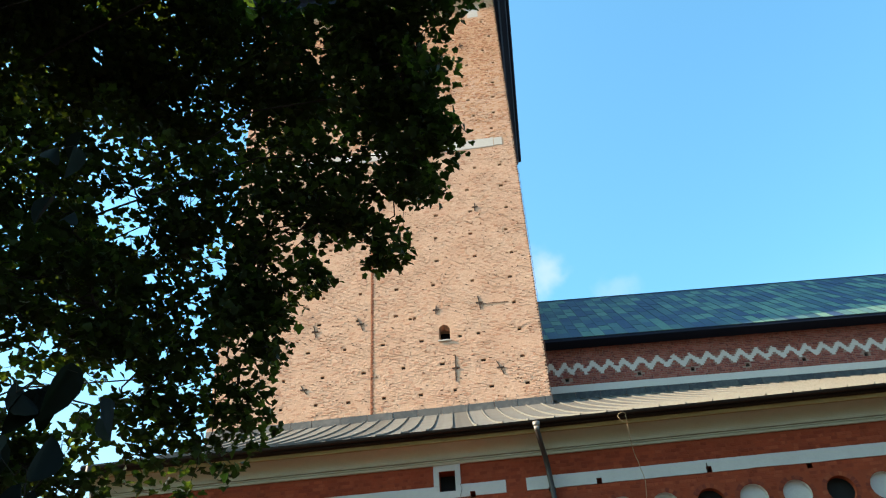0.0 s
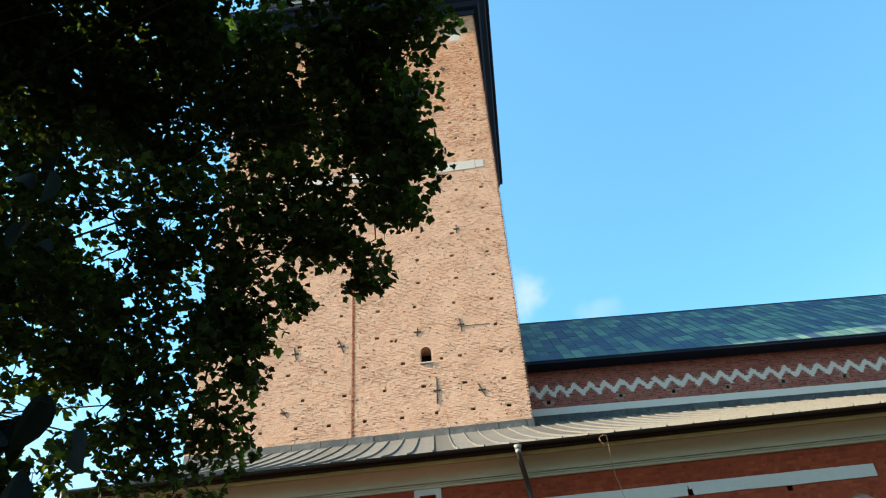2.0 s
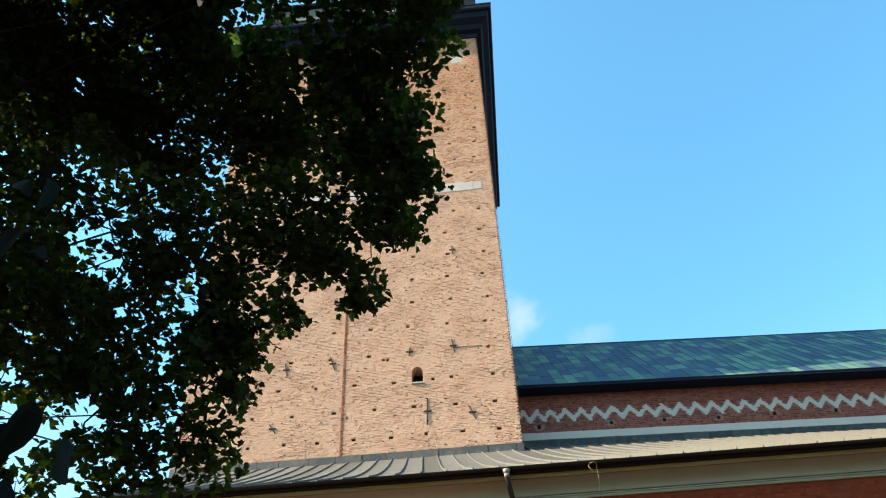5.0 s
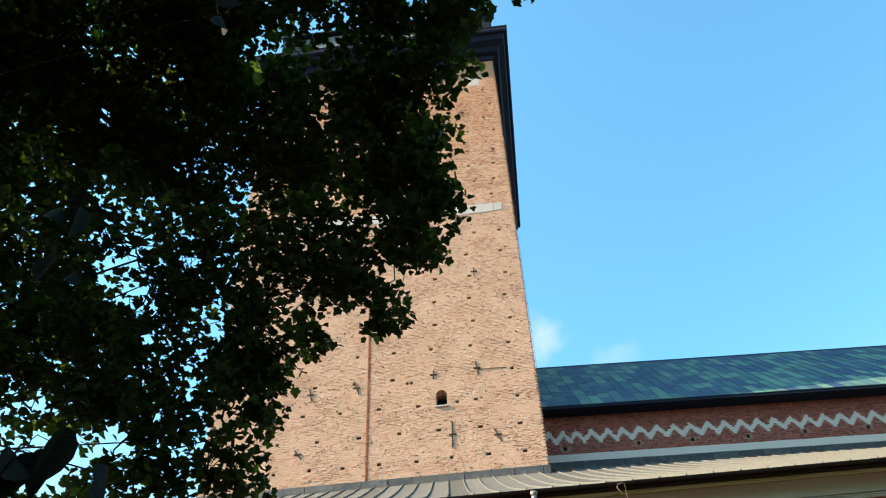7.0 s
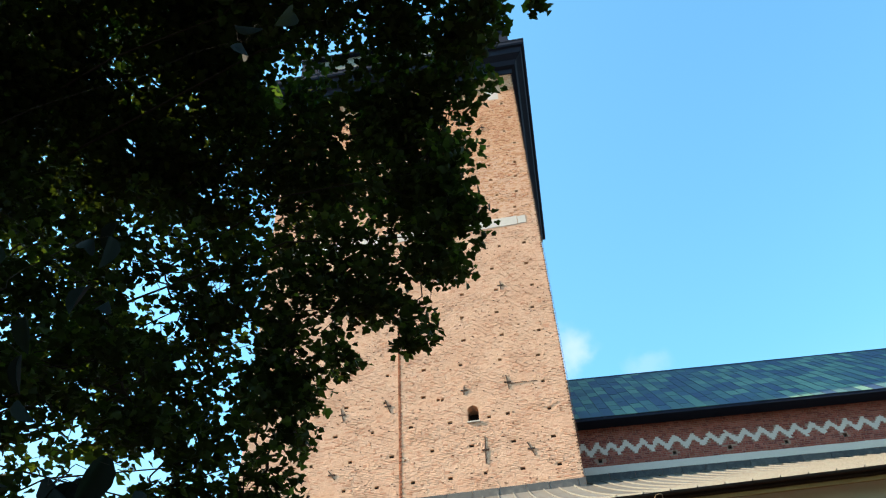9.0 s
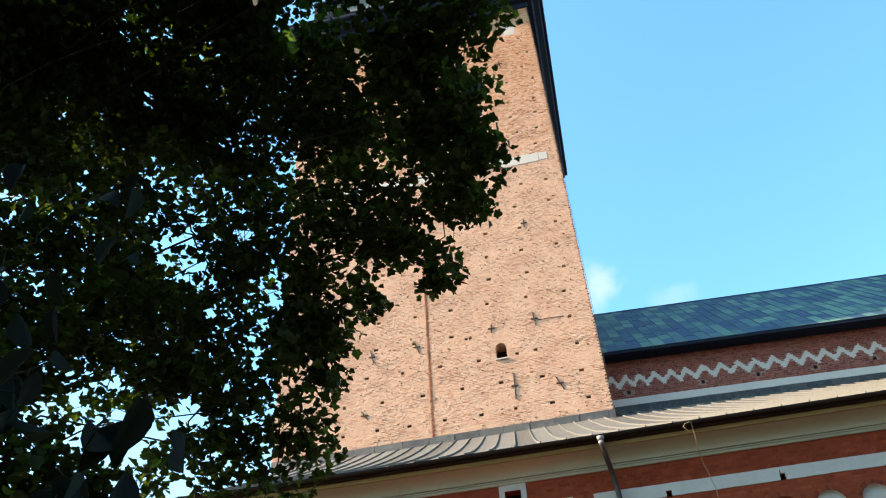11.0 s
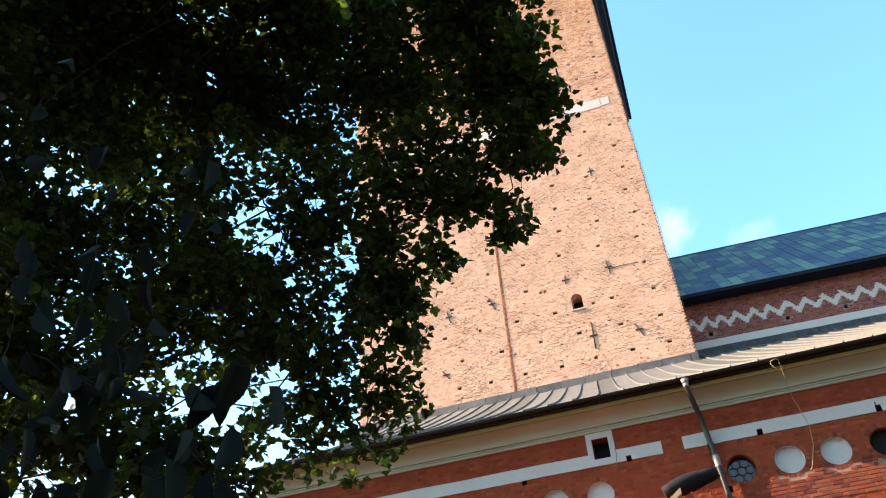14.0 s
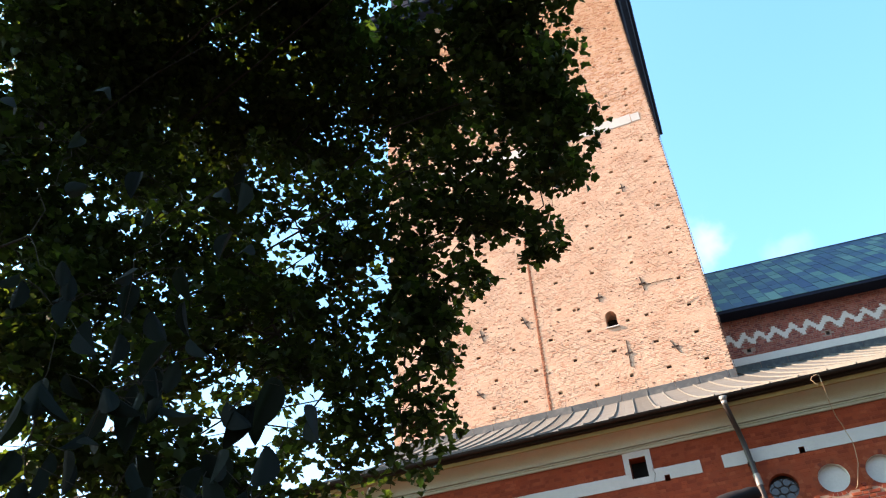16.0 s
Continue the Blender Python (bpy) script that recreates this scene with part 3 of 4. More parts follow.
for i in range(NCOL):
    x0 = TX1 - 0.3 + i * step
    shift = rr.uniform(-0.02, 0.02)
    cuts = [0.0] + [min(1, max(0.02, (j + 0.5 * (i % 2)) / NROW + shift)) for j in range(1, NROW)] + [1.0]
    for j in range(NROW):
        lift = nrm * rr.uniform(0.004, 0.014)
        g = 0.010
        q = [nave_at(x0 + g, cuts[j] + 0.001), nave_at(x0 + step - g, cuts[j] + 0.001), nave_at(x0 + step - g, cuts[j + 1] - 0.001), nave_at(x0 + g, cuts[j + 1] - 0.001)]
        top = [tuple(v + lift) for v in q]
        low = [tuple(v - nrm * 0.01) for v in q]
        fc = [(0, 1, 2, 3), (0, 4, 5, 1), (1, 5, 6, 2), (2, 6, 7, 3), (3, 7, 4, 0)]
        if count < 300:
            mesh_ob("copper_plate", top + low, fc, M_COPPER, nave_roof)
        else:
            k = len(far_v)
            far_v += top + low
            far_f += [tuple(n + k for n in t) for t in fc]
        count += 1
if far_v:
    tagged(mesh_ob("copper_plates", far_v, far_f, M_COPPER_FAR, nave_roof), kind="stuff")
for i in range(NCOL):
    x0 = TX1 - 0.3 + i * step
    p0, p1 = nave_at(x0, 0), nave_at(x0, 1)
    side, up = Vector((0.012, 0, 0)), nrm * 0.024
    mesh_ob("standing_seam", [tuple(v) for v in (p0 - side, p0 + side, p0 + side + up, p0 - side + up, p1 - side, p1 + side, p1 + side + up, p1 - side + up)],
            [(0, 1, 2, 3), (4, 7, 6, 5), (0, 4, 5, 1), (1, 5, 6, 2), (2, 6, 7, 3), (3, 7, 4, 0)], M_SEAMC, nave_roof)
tube("ridge_roll", [tuple(nave_at(TX1 - 0.3, 1)), tuple(nave_at(NX1, 1))], 0.07, M_COPPER_FAR, nave_roof)

flash_nave = tagged(empty("lead_flashing"), "grey lead flashing along the foot of the nave wall", "flashing")
for ob in (nave, eave, nave_roof, flash_nave):
    # the nave stands slightly askew to the tower
    pivot, turned = Vector((TX1 * BACK, CY * BACK, 0)), Matrix.Rotation(NAVE_TURN, 4, "Z")
    ob.location, ob.rotation_euler, ob.scale = pivot - turned @ pivot + Vector((0, 0, EYE_Z * (1 - BACK))), (0, 0, NAVE_TURN), (BACK, BACK, BACK)

# ---- aisle: lean-to roof, cornice, wall ----
WY, AX0, AX1 = 21.2, -12.4, 24.0
SK = -0.09
aisle_roof = tagged(empty("lean_to_roof"), "lean-to roof of weathered standing-seam metal sheets", "roof")


def aisle_at(x, s):
    """A place on the lean-to roof, s from gutter (0) to the tower (1); the pitch steepens upwards."""
    y = 20.4 + 14.56 * s
    z = 11.60 + 7.93 * (0.90 * s + 0.10 * s * s)
    if x > TX1 + 1.0:
        y += (2.42 + 0.055 * (x - TX1)) * s
        z += 1.38 * s
    return Vector((x + SK * 14.56 * s, y, z))


STEP = 0.70
NS = 8
n = int((AX1 + 2 - AX0) / STEP)
for i in range(n):
    x0 = AX0 + i * STEP
    verts, faces = [], []
    for k in range(NS + 1):
        s = k / NS
        for dx, dz in ((0.012, 0), (STEP / 2, -0.012 if 0 < k < NS else 0), (STEP - 0.012, 0)):
            q = aisle_at(x0 + dx, s)
            verts.append((q.x, q.y, q.z + dz))
    m = len(verts)
    verts += [(x, y + 0.01, z - 0.02) for x, y, z in verts]
    for k in range(NS):
        for u in range(2):
            v0 = k * 3 + u
            faces.append((v0, v0 + 1, v0 + 4, v0 + 3))
    faces += [(0, m, m + 1, 1), (1, m + 1, m + 2, 2)]
    mesh_ob("roof_sheet", verts, faces, M_SEAM, aisle_roof)
    verts, faces = [], []
    for k in range(NS + 1):
        q = aisle_at(x0, k / NS)
        verts += [(q.x - 0.016, q.y, q.z - 0.01), (q.x + 0.016, q.y, q.z - 0.01), (q.x + 0.016, q.y - 0.02, q.z + 0.05), (q.x - 0.016, q.y - 0.02, q.z + 0.05)]
    for k in range(NS):
        v0 = k * 4
        for u in range(4):
            faces.append((v0 + u, v0 + (u + 1) % 4, v0 + 4 + (u + 1) % 4, v0 + 4 + u))
    faces.append((0, 1, 2, 3))
    mesh_ob("standing_seam", verts, faces, M_RIB, aisle_roof)
# lead flashing where the roof meets tower and nave
flash = tagged(empty("lead_flashing"), "dented grey lead flashing along the foot of the tower", "flashing")
x = TX0
rr = random.Random(3)
while x < TX1 - 0.05:
    w = min(rr.uniform(0.9, 1.4), TX1 + 0.05 - x)
    t = rr.uniform(-0.02, 0.02)
    sweep_x("lead_sheet", [(TY - 0.05 + t, 19.42), (TY - 0.045 + t * 0.5, 19.9), (TY + 0.0, 19.93), (TY + 0.0, 19.36)], x + 0.01, x + w - 0.01, M_LEAD, flash)
    x += w
x = TX1 + 0.06
while x < 31:
    w = rr.uniform(0.8, 1.3)
    t = rr.uniform(0, 0.03)
    sweep_x("lead_sheet", [(CY - 0.06 - t, 20.0), (CY - 0.05, 20.48 + rr.uniform(-0.06, 0.02)), (CY - 0.001, 20.50), (CY - 0.001, 19.95)], x + 0.01, x + w - 0.01, M_LEAD_OLD, flash_nave)
    x += w

gutter = tagged(empty("roof_gutter"), "dark brown half-round gutter along the lean-to eave", "gutter")
prof = [(20.33 + 0.07 * (1 - math.cos(a)), 11.565 - 0.07 * math.sin(a)) for a in (math.pi * i / 8 for i in range(9))]
prof += [(y, z) for y, z in ((20.475, 11.575), (20.32, 11.575))]
sweep_x("trough", prof, AX0, AX1, M_GUTTER, gutter)
sweep_x("eave_board", [(20.5, 11.455), (20.56, 11.455), (20.56, 11.58), (20.5, 11.58)], AX0, AX1, M_GUTTER, gutter)

ac = tagged(empty("aisle_cornice"), "cream painted coved cornice under the gutter", "cornice")
sweep_x("soffit_board", [(20.56, 11.448), (20.68, 11.448), (20.68, 11.52), (20.56, 11.52)], AX0, AX1, M_GUTTER, ac)
sweep_x("ochre_strip", [(20.61, 11.335), (20.70, 11.335), (20.68, 11.445), (20.60, 11.445)], AX0, AX1, M_OCHRE, ac, "ochre painted strip")
cove = [(21.08 - 0.42 * (1 - math.cos(a)), 11.078 + 0.255 * math.sin(a)) for a in (math.pi / 2 * i / 10 for i in range(11))][::-1]
sweep_x("cove", cove + [(WY + 0.05, 11.078), (WY + 0.05, 11.333)], AX0, AX1, M_CREAM, ac)
sweep_x("fillet", [(21.08, 11.045), (WY + 0.05, 11.045), (WY + 0.05, 11.076), (21.08, 11.076)], AX0, AX1, M_CREAM, ac)
sweep_x("lower_fillet", [(21.115, 10.995), (WY + 0.05, 10.995), (WY + 0.05, 11.03), (21.115, 11.03)], AX0, AX1, M_CREAM, ac)
sweep_x("bed_mould", [(21.15, 10.92), (WY + 0.05, 10.92), (WY + 0.05, 10.985), (21.13, 10.985)], AX0, AX1, M_CREAM, ac)

wall = tagged(empty("aisle_wall"), "red brick aisle wall with white plaster bands and round blind windows", "church wall")
OC = [(-3.63, "white"), (-2.43, "white"), (1.16, "glass"), (2.33, "white"), (3.43, "white"), (4.58, "dark"), (5.66, "white"), (6.74, "white"), (7.83, "dark"), (8.90, "white")]
OZ, OR = 9.22, 0.355
SQ = OR + 0.02
sq_rects = [(x - SQ, x + SQ, OZ - SQ, OZ + SQ) for x, _ in OC]
PUT = [(x - 0.07, x + 0.07, z - 0.085, z + 0.085) for x, z in ((4.72, 10.07), (1.85, 10.05), (-1.52, 10.03), (7.25, 9.92), (-4.40, 9.95), (-7.1, 9.92), (0.75, 8.75))]
WIN = (-2.41, -1.97, 10.17, 10.74)
holed_face("mortar_face", AX0, AX1, 0, 11.0, WY, sq_rects + PUT + [WIN], 0.40, M_RMORTAR, wall, back=True)
box("core", AX0, AX1, WY + 0.42, WY + 0.9, 0, 11.6, M_RMORTAR, wall)
box("end_wall", AX0, AX0 + 0.4, WY + 0.9, TY + 4, 0, 11.2, M_RBRICK, wall)
for x, kind in OC:
    # square plate with a round opening, then the reveal and the back
    bm = bmesh.new()
    seg = 32
    ring = [bm.verts.new((x + OR * math.cos(a), WY, OZ + OR * math.sin(a))) for a in (2 * math.pi * i / seg for i in range(seg))]
    deep = [bm.verts.new((x + OR * 0.97 * math.cos(a), WY + 0.14, OZ + OR * 0.97 * math.sin(a))) for a in (2 * math.pi * i / seg for i in range(seg))]
    outer = []
    for i in range(seg):
        a = 2 * math.pi * i / seg
        k = SQ / max(abs(math.cos(a)), abs(math.sin(a)))
        outer.append(bm.verts.new((x + k * math.cos(a), WY, OZ + k * math.sin(a))))
    for i in range(seg):
        j = (i + 1) % seg
        bm.faces.new((ring[i], ring[j], deep[j], deep[i]))
    for v in outer:
        bm.verts.remove(v)
    pieces = [part("round_reveal", bm, M_RMORTAR if kind != "white" else M_WHITE)]
    verts = [(x + OR * math.cos(a), WY, OZ + OR * math.sin(a)) for a in (2 * math.pi * i / seg for i in range(seg))]
    for i in range(seg):
        a = 2 * math.pi * i / seg
        k = SQ / max(abs(math.cos(a)), abs(math.sin(a)))
        verts.append((x + k * math.cos(a), WY, OZ + k * math.sin(a)))
    pieces.append(mesh_ob("surround", verts, [(seg + i, seg + (i + 1) % seg, (i + 1) % seg, i) for i in range(seg)], M_RMORTAR))
    # the dark kind gets a near-black disc for the shade in it
    bm = bmesh.new()
    dep = 0.10 if kind == "white" else 0.2
    bmesh.ops.create_circle(bm, cap_ends=True, segments=32, radius=OR + 0.01, matrix=Matrix.Translation((x, WY + dep, OZ)) @ Matrix.Rotation(radians(90), 4, "X"))
    back_ob = part("round_panel", bm, {"white": M_WHITE, "glass": M_GLASS, "dark": M_DARK}[kind], wall, {"white": "white plastered round blind window", "glass": "leaded round window pane", "dark": "open dark round hole"}[kind])
    if kind == "glass":
        for k in range(7):
            a, off = math.pi / 3 * k, 0.0 if k == 6 else 0.215
            ring = [(x + off * math.cos(a) + 0.105 * math.cos(u), WY + 0.186, OZ + off * math.sin(a) + 0.105 * math.sin(u)) for u in (math.pi / 6 * j for j in range(13))]
            pieces.append(tube("lead_came", ring, 0.009, M_IRON, sides=4))
    # voussoirs
    for i in range(26):
        a = 2 * math.pi * (i + 0.5) / 26
        r0, r1, hw = OR + 0.008, OR + rr.uniform(0.10, 0.13), 0.036
        ca, sa = math.cos(a), math.sin(a)
        f = WY - rr.uniform(0.004, 0.013)
        q = [(x + r * ca - h * sa, y, OZ + r * sa + h * ca) for y in (f, WY + 0.02) for r, h in ((r0, -hw), (r1, -hw * 1.3), (r1, hw * 1.3), (r0, hw))]
        pieces.append(mesh_ob("voussoir", q, [(0, 1, 2, 3), (0, 4, 5, 1), (1, 5, 6, 2), (2, 6, 7, 3), (3, 7, 4, 0)], M_RBRICK_ONE))
    for ob in pieces:
        ob.parent = back_ob

for x0, x1 in ((AX0, -0.62), (-0.07, 9.52), (10.4, AX1)):
    plaster_run("plaster_band", x0, x1, 9.985, 10.33, WY - 0.022, WY + 0.015, M_WHITE, wall, "white lime-plastered band", x0,
                [(*h[:2], 9.9, h[3]) for h in PUT if 9.93 < h[2] < 10.3] + [(WIN[0], WIN[1], WIN[2], 10.8)])
win = tagged(empty("window_1"), "small square opening in a white plastered frame", "window", kind="structure")
for a, b, c, d in ((WIN[0] - 0.15, WIN[0], 10.332, 10.915), (WIN[1], WIN[1] + 0.15, 10.332, 10.915), (WIN[0], WIN[1], 10.742, 10.915)):
    box("frame", a, b, WY - 0.03, WY + 0.02, c, d, M_WHITE, win, bevel=0.004)
# near-black plate paints the shade behind the opening
box("dark_back", WIN[0] - 0.02, WIN[1] + 0.02, WY + 0.35, WY + 0.38, WIN[2] - 0.02, WIN[3] + 0.02, M_DARK, win)


def aisle_blocked(a, b, c, d):
    m = (c + d) / 2
    if 9.985 < m < 10.33 and (a < -0.62 or (b > -0.07 and a < 9.52) or b > 10.4):
        return True
    if a < WIN[1] + 0.15 and b > WIN[0] - 0.15 and d > 10.0:
        return True
    if any(a < h[1] and b > h[0] and c < h[3] and d > h[2] for h in PUT):
        return True
    return any(math.hypot(min(max(x, a), b) - x, min(max(OZ, c), d) - OZ) < OR + 0.105 for x, _ in OC)


sp = brick_places(AX0, 12.0, 8.0, 10.92, 0.27, 0.098, aisle_blocked, rng)
near = [s for s in sp if 1.6 < s[0] < 7.4 and 8.1 < s[1] < 8.95][:300]
chosen = set(near)
rest = [s for s in sp if s not in chosen]
brick_sheet("brickwork", rest, 0.098, 0.009, WY, (0.001, 0.007), M_RBRICK, wall, rng, "deep red bricks")

box("bare_mortar", 1.75, 7.2, WY - 0.003, WY + 0.02, 8.1, 8.84, M_BARE, wall, "pale mortar between bare bricks")

# putlog irons in the wall
for x, z in ((4.72, 10.07),):
    tube("iron_stub", [(x - 0.03, WY + 0.1, z), (x - 0.04, WY - 0.06, z + 0.06), (x - 0.04, WY - 0.05, z + 0.16)], 0.012, M_IRON)
    tagged(bpy.data.objects["iron_stub"], "bent iron stub in a wall hole", "iron hook")

# downpipes
dp = tagged(empty("downpipe"), "bent copper downpipe from the gutter down the brick wall", "downpipe")
for z0, z1, r0, r1 in ((11.40, 11.52, 0.075, 0.115), (11.30, 11.40, 0.070, 0.075)):
    bm = bmesh.new()
    bmesh.ops.create_cone(bm, cap_ends=True, segments=16, radius1=r0, radius2=r1, depth=z1 - z0, matrix=Matrix.Translation((0.38, 20.40, (z0 + z1) / 2)))
    part("funnel", bm, M_ZINC, dp, "pale zinc funnel", True)
# pale ring added round the pipe to paint its highlight
tube("sleeve", [(0.615, 21.05, 9.62), (0.635, 21.05, 9.32)], 0.084, M_ZINC, dp, "pale ring standing for the highlight on the pipe")
tube("pipe", [(0.38, 20.40, 11.45), (0.39, 20.42, 11.28), (0.44, 20.60, 11.02), (0.51, 20.88, 10.76), (0.55, 21.02, 10.50), (0.57, 21.05, 10.27), (0.63, 21.05, 9.40), (0.68, 21.05, 8.5), (0.68, 21.05, 0.0)], 0.074, M_PIPE, dp)
box("bracket", 0.50, 0.68, 21.0, 21.2, 9.9, 9.94, M_IRON, dp)
dp2 = tagged(empty("downpipe"), "copper downpipe at the end of the gutter", "downpipe")
tube("funnel", [(-12.15, 20.38, 11.6), (-12.15, 20.38, 11.4)], 0.10, M_PIPE, dp2)
tube("pipe", [(-12.15, 20.38, 11.45), (-12.15, 20.42, 11.25), (-12.12, 20.95, 10.8), (-12.12, 21.05, 10.5), (-12.12, 21.05, 0.0)], 0.055, M_PIPE, dp2)

# loose cable hanging from the gutter
tube("loose_cable", [(2.66, 20.33, 11.24), (2.60, 20.30, 11.30), (2.54, 20.30, 11.41), (2.58, 20.28, 11.47), (2.68, 20.27, 11.50), (2.75, 20.28, 11.48), (2.76, 20.33, 11.32), (2.78, 20.45, 11.14), (2.79, 20.60, 10.95), (2.82, 20.75, 10.74), (2.86, 20.90, 10.56), (2.93, 21.03, 10.42), (2.97, 21.10, 10.22), (3.02, 21.13, 10.02), (3.02, 21.13, 9.86), (2.99, 21.13, 9.62), (2.96, 21.13, 9.42), (2.89, 21.13, 9.25), (2.83, 21.13, 9.08), (2.76, 21.13, 8.90), (2.70, 21.13, 8.84)], 0.009, M_ROPE)
tagged(bpy.data.objects["loose_cable"], "frayed pale cable hanging from the gutter", "cable")
tube("thin_wire", [(-1.84, WY - 0.03, 10.35), (-1.80, WY - 0.04, 10.2), (-1.86, WY - 0.03, 10.0)], 0.006, M_IRON)
tagged(bpy.data.objects["thin_wire"], "thin black wire by the small window", "wire")

# gabled porch top against the wall
porch = tagged(empty("porch_gable"), "dark-edged porch gable with board roof against the wall", "porch")
PA = Vector((0.35, 20.6, 9.0))
for k in range(4):
    d = 0.30 + 0.16 * k
    o = [(PA.x - 0.75, PA.z - d - 0.10), (PA.x - 3.2, PA.z - d - 1.75), (PA.x - 3.2, PA.z - d - 1.89), (PA.x - 0.75, PA.z - d - 0.24)]
    slab_xz("verge_board", o, 20.0 + 0.05 * k, 20.10 + 0.05 * k, M_BOARD, porch, "pale weathered verge board")
bm = bmesh.new()
ends = []
for i in range(9):
    f = i / 8
    c = Vector((PA.x - 1.15 + 1.35 * f, 20.45 + 0.2 * f, PA.z - 0.34 + 0.50 * f - 0.12 * f * f))
    r = 0.21 * (0.75 + 0.25 * math.sin(math.pi * min(1, f * 1.3))) * (1 if i < 8 else 0.7)
    ends.append([bm.verts.new(c + Vector((-0.36 * r * math.cos(u), 1.6 * r * math.sin(u), r * math.cos(u)))) for u in (2 * math.pi * j / 14 for j in range(14))])
for p, q in zip(ends, ends[1:]):
    for j in range(14):
        bm.faces.new((p[j], p[(j + 1) % 14], q[(j + 1) % 14], q[j]))
bm.faces.new(ends[0][::-1])
bm.faces.new(ends[-1])
part("ridge_cap", bm, M_BLACK, porch, "rounded black metal ridge cap", True)
o = [(PA.x - 0.5, PA.z - 0.5), (PA.x - 3.2, PA.z - 2.2), (PA.x - 3.2, 0), (PA.x - 0.5, 0)]
slab_xz("gable_wall", o, 20.1, 21.15, M_RBRICK, porch)

# ---- trees ----
def maple_leaf():
    """Five-lobed leaf outline, stalk at the origin, 1 long."""
    half = [(0.0, 0.0), (0.16, -0.06), (0.44, 0.02), (0.39, 0.20), (0.58, 0.42), (0.46, 0.58), (0.31, 0.62), (0.17, 0.87), (0.0, 1.0)]
    return np.array(half + [(-x, y) for x, y in half[-2:0:-1]])


LEAF = maple_leaf()


def leaf_cloud(name, centres, sizes, mat, parent, seed, outline=LEAF, droop=0.5, hanging=False):
    """Leaves as flat folded blades about the given centres, in one mesh."""
    g = np.random.default_rng(seed)
    n, k = len(centres), len(outline)
    up = g.normal(size=(n, 3)) * 0.55 + np.array([0, 0, 1.0])
    up /= np.linalg.norm(up, axis=1)[:, None]
    along = g.normal(size=(n, 3)) + np.array([0, 0, -droop])
    along -= (along * up).sum(1)[:, None] * up
    along /= np.linalg.norm(along, axis=1)[:, None]
    if hanging:
        along = g.normal(size=(n, 3)) * 0.32 + np.array([0.1, 0, -1.0])
        along /= np.linalg.norm(along, axis=1)[:, None]
        up = g.normal(size=(n, 3)) * np.array([1, 1, 0.3])
        up -= (up * along).sum(1)[:, None] * along
        up /= np.linalg.norm(up, axis=1)[:, None]
    side = np.cross(along, up)
    P = outline[None, :, :] * sizes[:, None, None]
    fold = np.abs(P[:, :, :1]) * (0.8 if hanging else 0.35)
    V = centres[:, None, :] + P[:, :, :1] * side[:, None, :] + P[:, :, 1:] * along[:, None, :] + fold * up[:, None, :] - (P[:, :, 1:] ** 2 / sizes[:, None, None]) * 0.25 * up[:, None, :]
    V = V.reshape(-1, 3)
    me = bpy.data.meshes.new(name)
    h = k // 2 + 1
    idx = list(range(k))
    left = idx[:h]
    me.vertices.add(n * k)
    me.vertices.foreach_set("co", V.ravel())
    polys = [left, [0] + idx[h - 1:]]
    per = sum(len(q) for q in polys)
    me.loops.add(n * per)
    flat = np.concatenate([np.array(q) for q in polys])
    me.loops.foreach_set("vertex_index", (flat[None, :] + (np.arange(n) * k)[:, None]).ravel())
    me.polygons.add(n * 2)
    st = np.array([0, len(polys[0])])
    me.polygons.foreach_set("loop_start", (st[None, :] + (np.arange(n) * per)[:, None]).ravel())
    me.materials.append(mat)
    me.update(calc_edges=True)
    me.validate()
    ob = new(name, me)
    ob.parent = parent
    return ob


maple = tagged(empty("maple_tree"), "large maple tree with dense dark green leaves over the churchyard", "tree")
TRUNK = Vector((-9.5, 5.5, 0))
tube("trunk", [(-9.5, 5.5, 0), (-9.45, 5.5, 2.5), (-9.3, 5.6, 5.5), (-8.9, 5.8, 9), (-8.5, 6.0, 13), (-8.2, 6.0, 18)], 0.42, M_BARK, maple, sides=16, taper=0.25)
leaf_centres, leaf_sizes = [], []
tg = np.random.default_rng(21)
trng = random.Random(8)


def clump(x, y, z, r, density, gaps=-0.13):
    """Leaves in a lumpy ball, bunched on its sprays with gaps between them."""
    n = min(1500, int(1.5 * density * r ** 2.2))
    d = tg.normal(size=(n, 3))
    d /= np.linalg.norm(d, axis=1)[:, None]
    q = d * (r * tg.uniform(0.1, 1.0, size=(n, 1)) ** 0.6) * np.array([1.0, 1.0, 0.85]) + np.array([x, y, z])
    keep = np.array([noise.noise((u * 2.6, v * 1.3, w * 2.6)) > gaps for u, v, w in q], bool) if n else np.zeros(0, bool)
    q = q[keep]
    leaf_centres.append(q)
    leaf_sizes.append(tg.uniform(0.058, 0.110, size=len(q)) * (0.95 if r < 0.8 else 1.25))


def twig_points(a, b, sag, wob):
    pts = []
    for i in range(7):
        s = i / 6
        q = a.lerp(b, s) + Vector((trng.uniform(-wob, wob), trng.uniform(-wob, wob), trng.uniform(-wob, wob) + sag * math.sin(math.pi * s))) * (0 < i < 6)
        pts.append(tuple(q))
    return pts


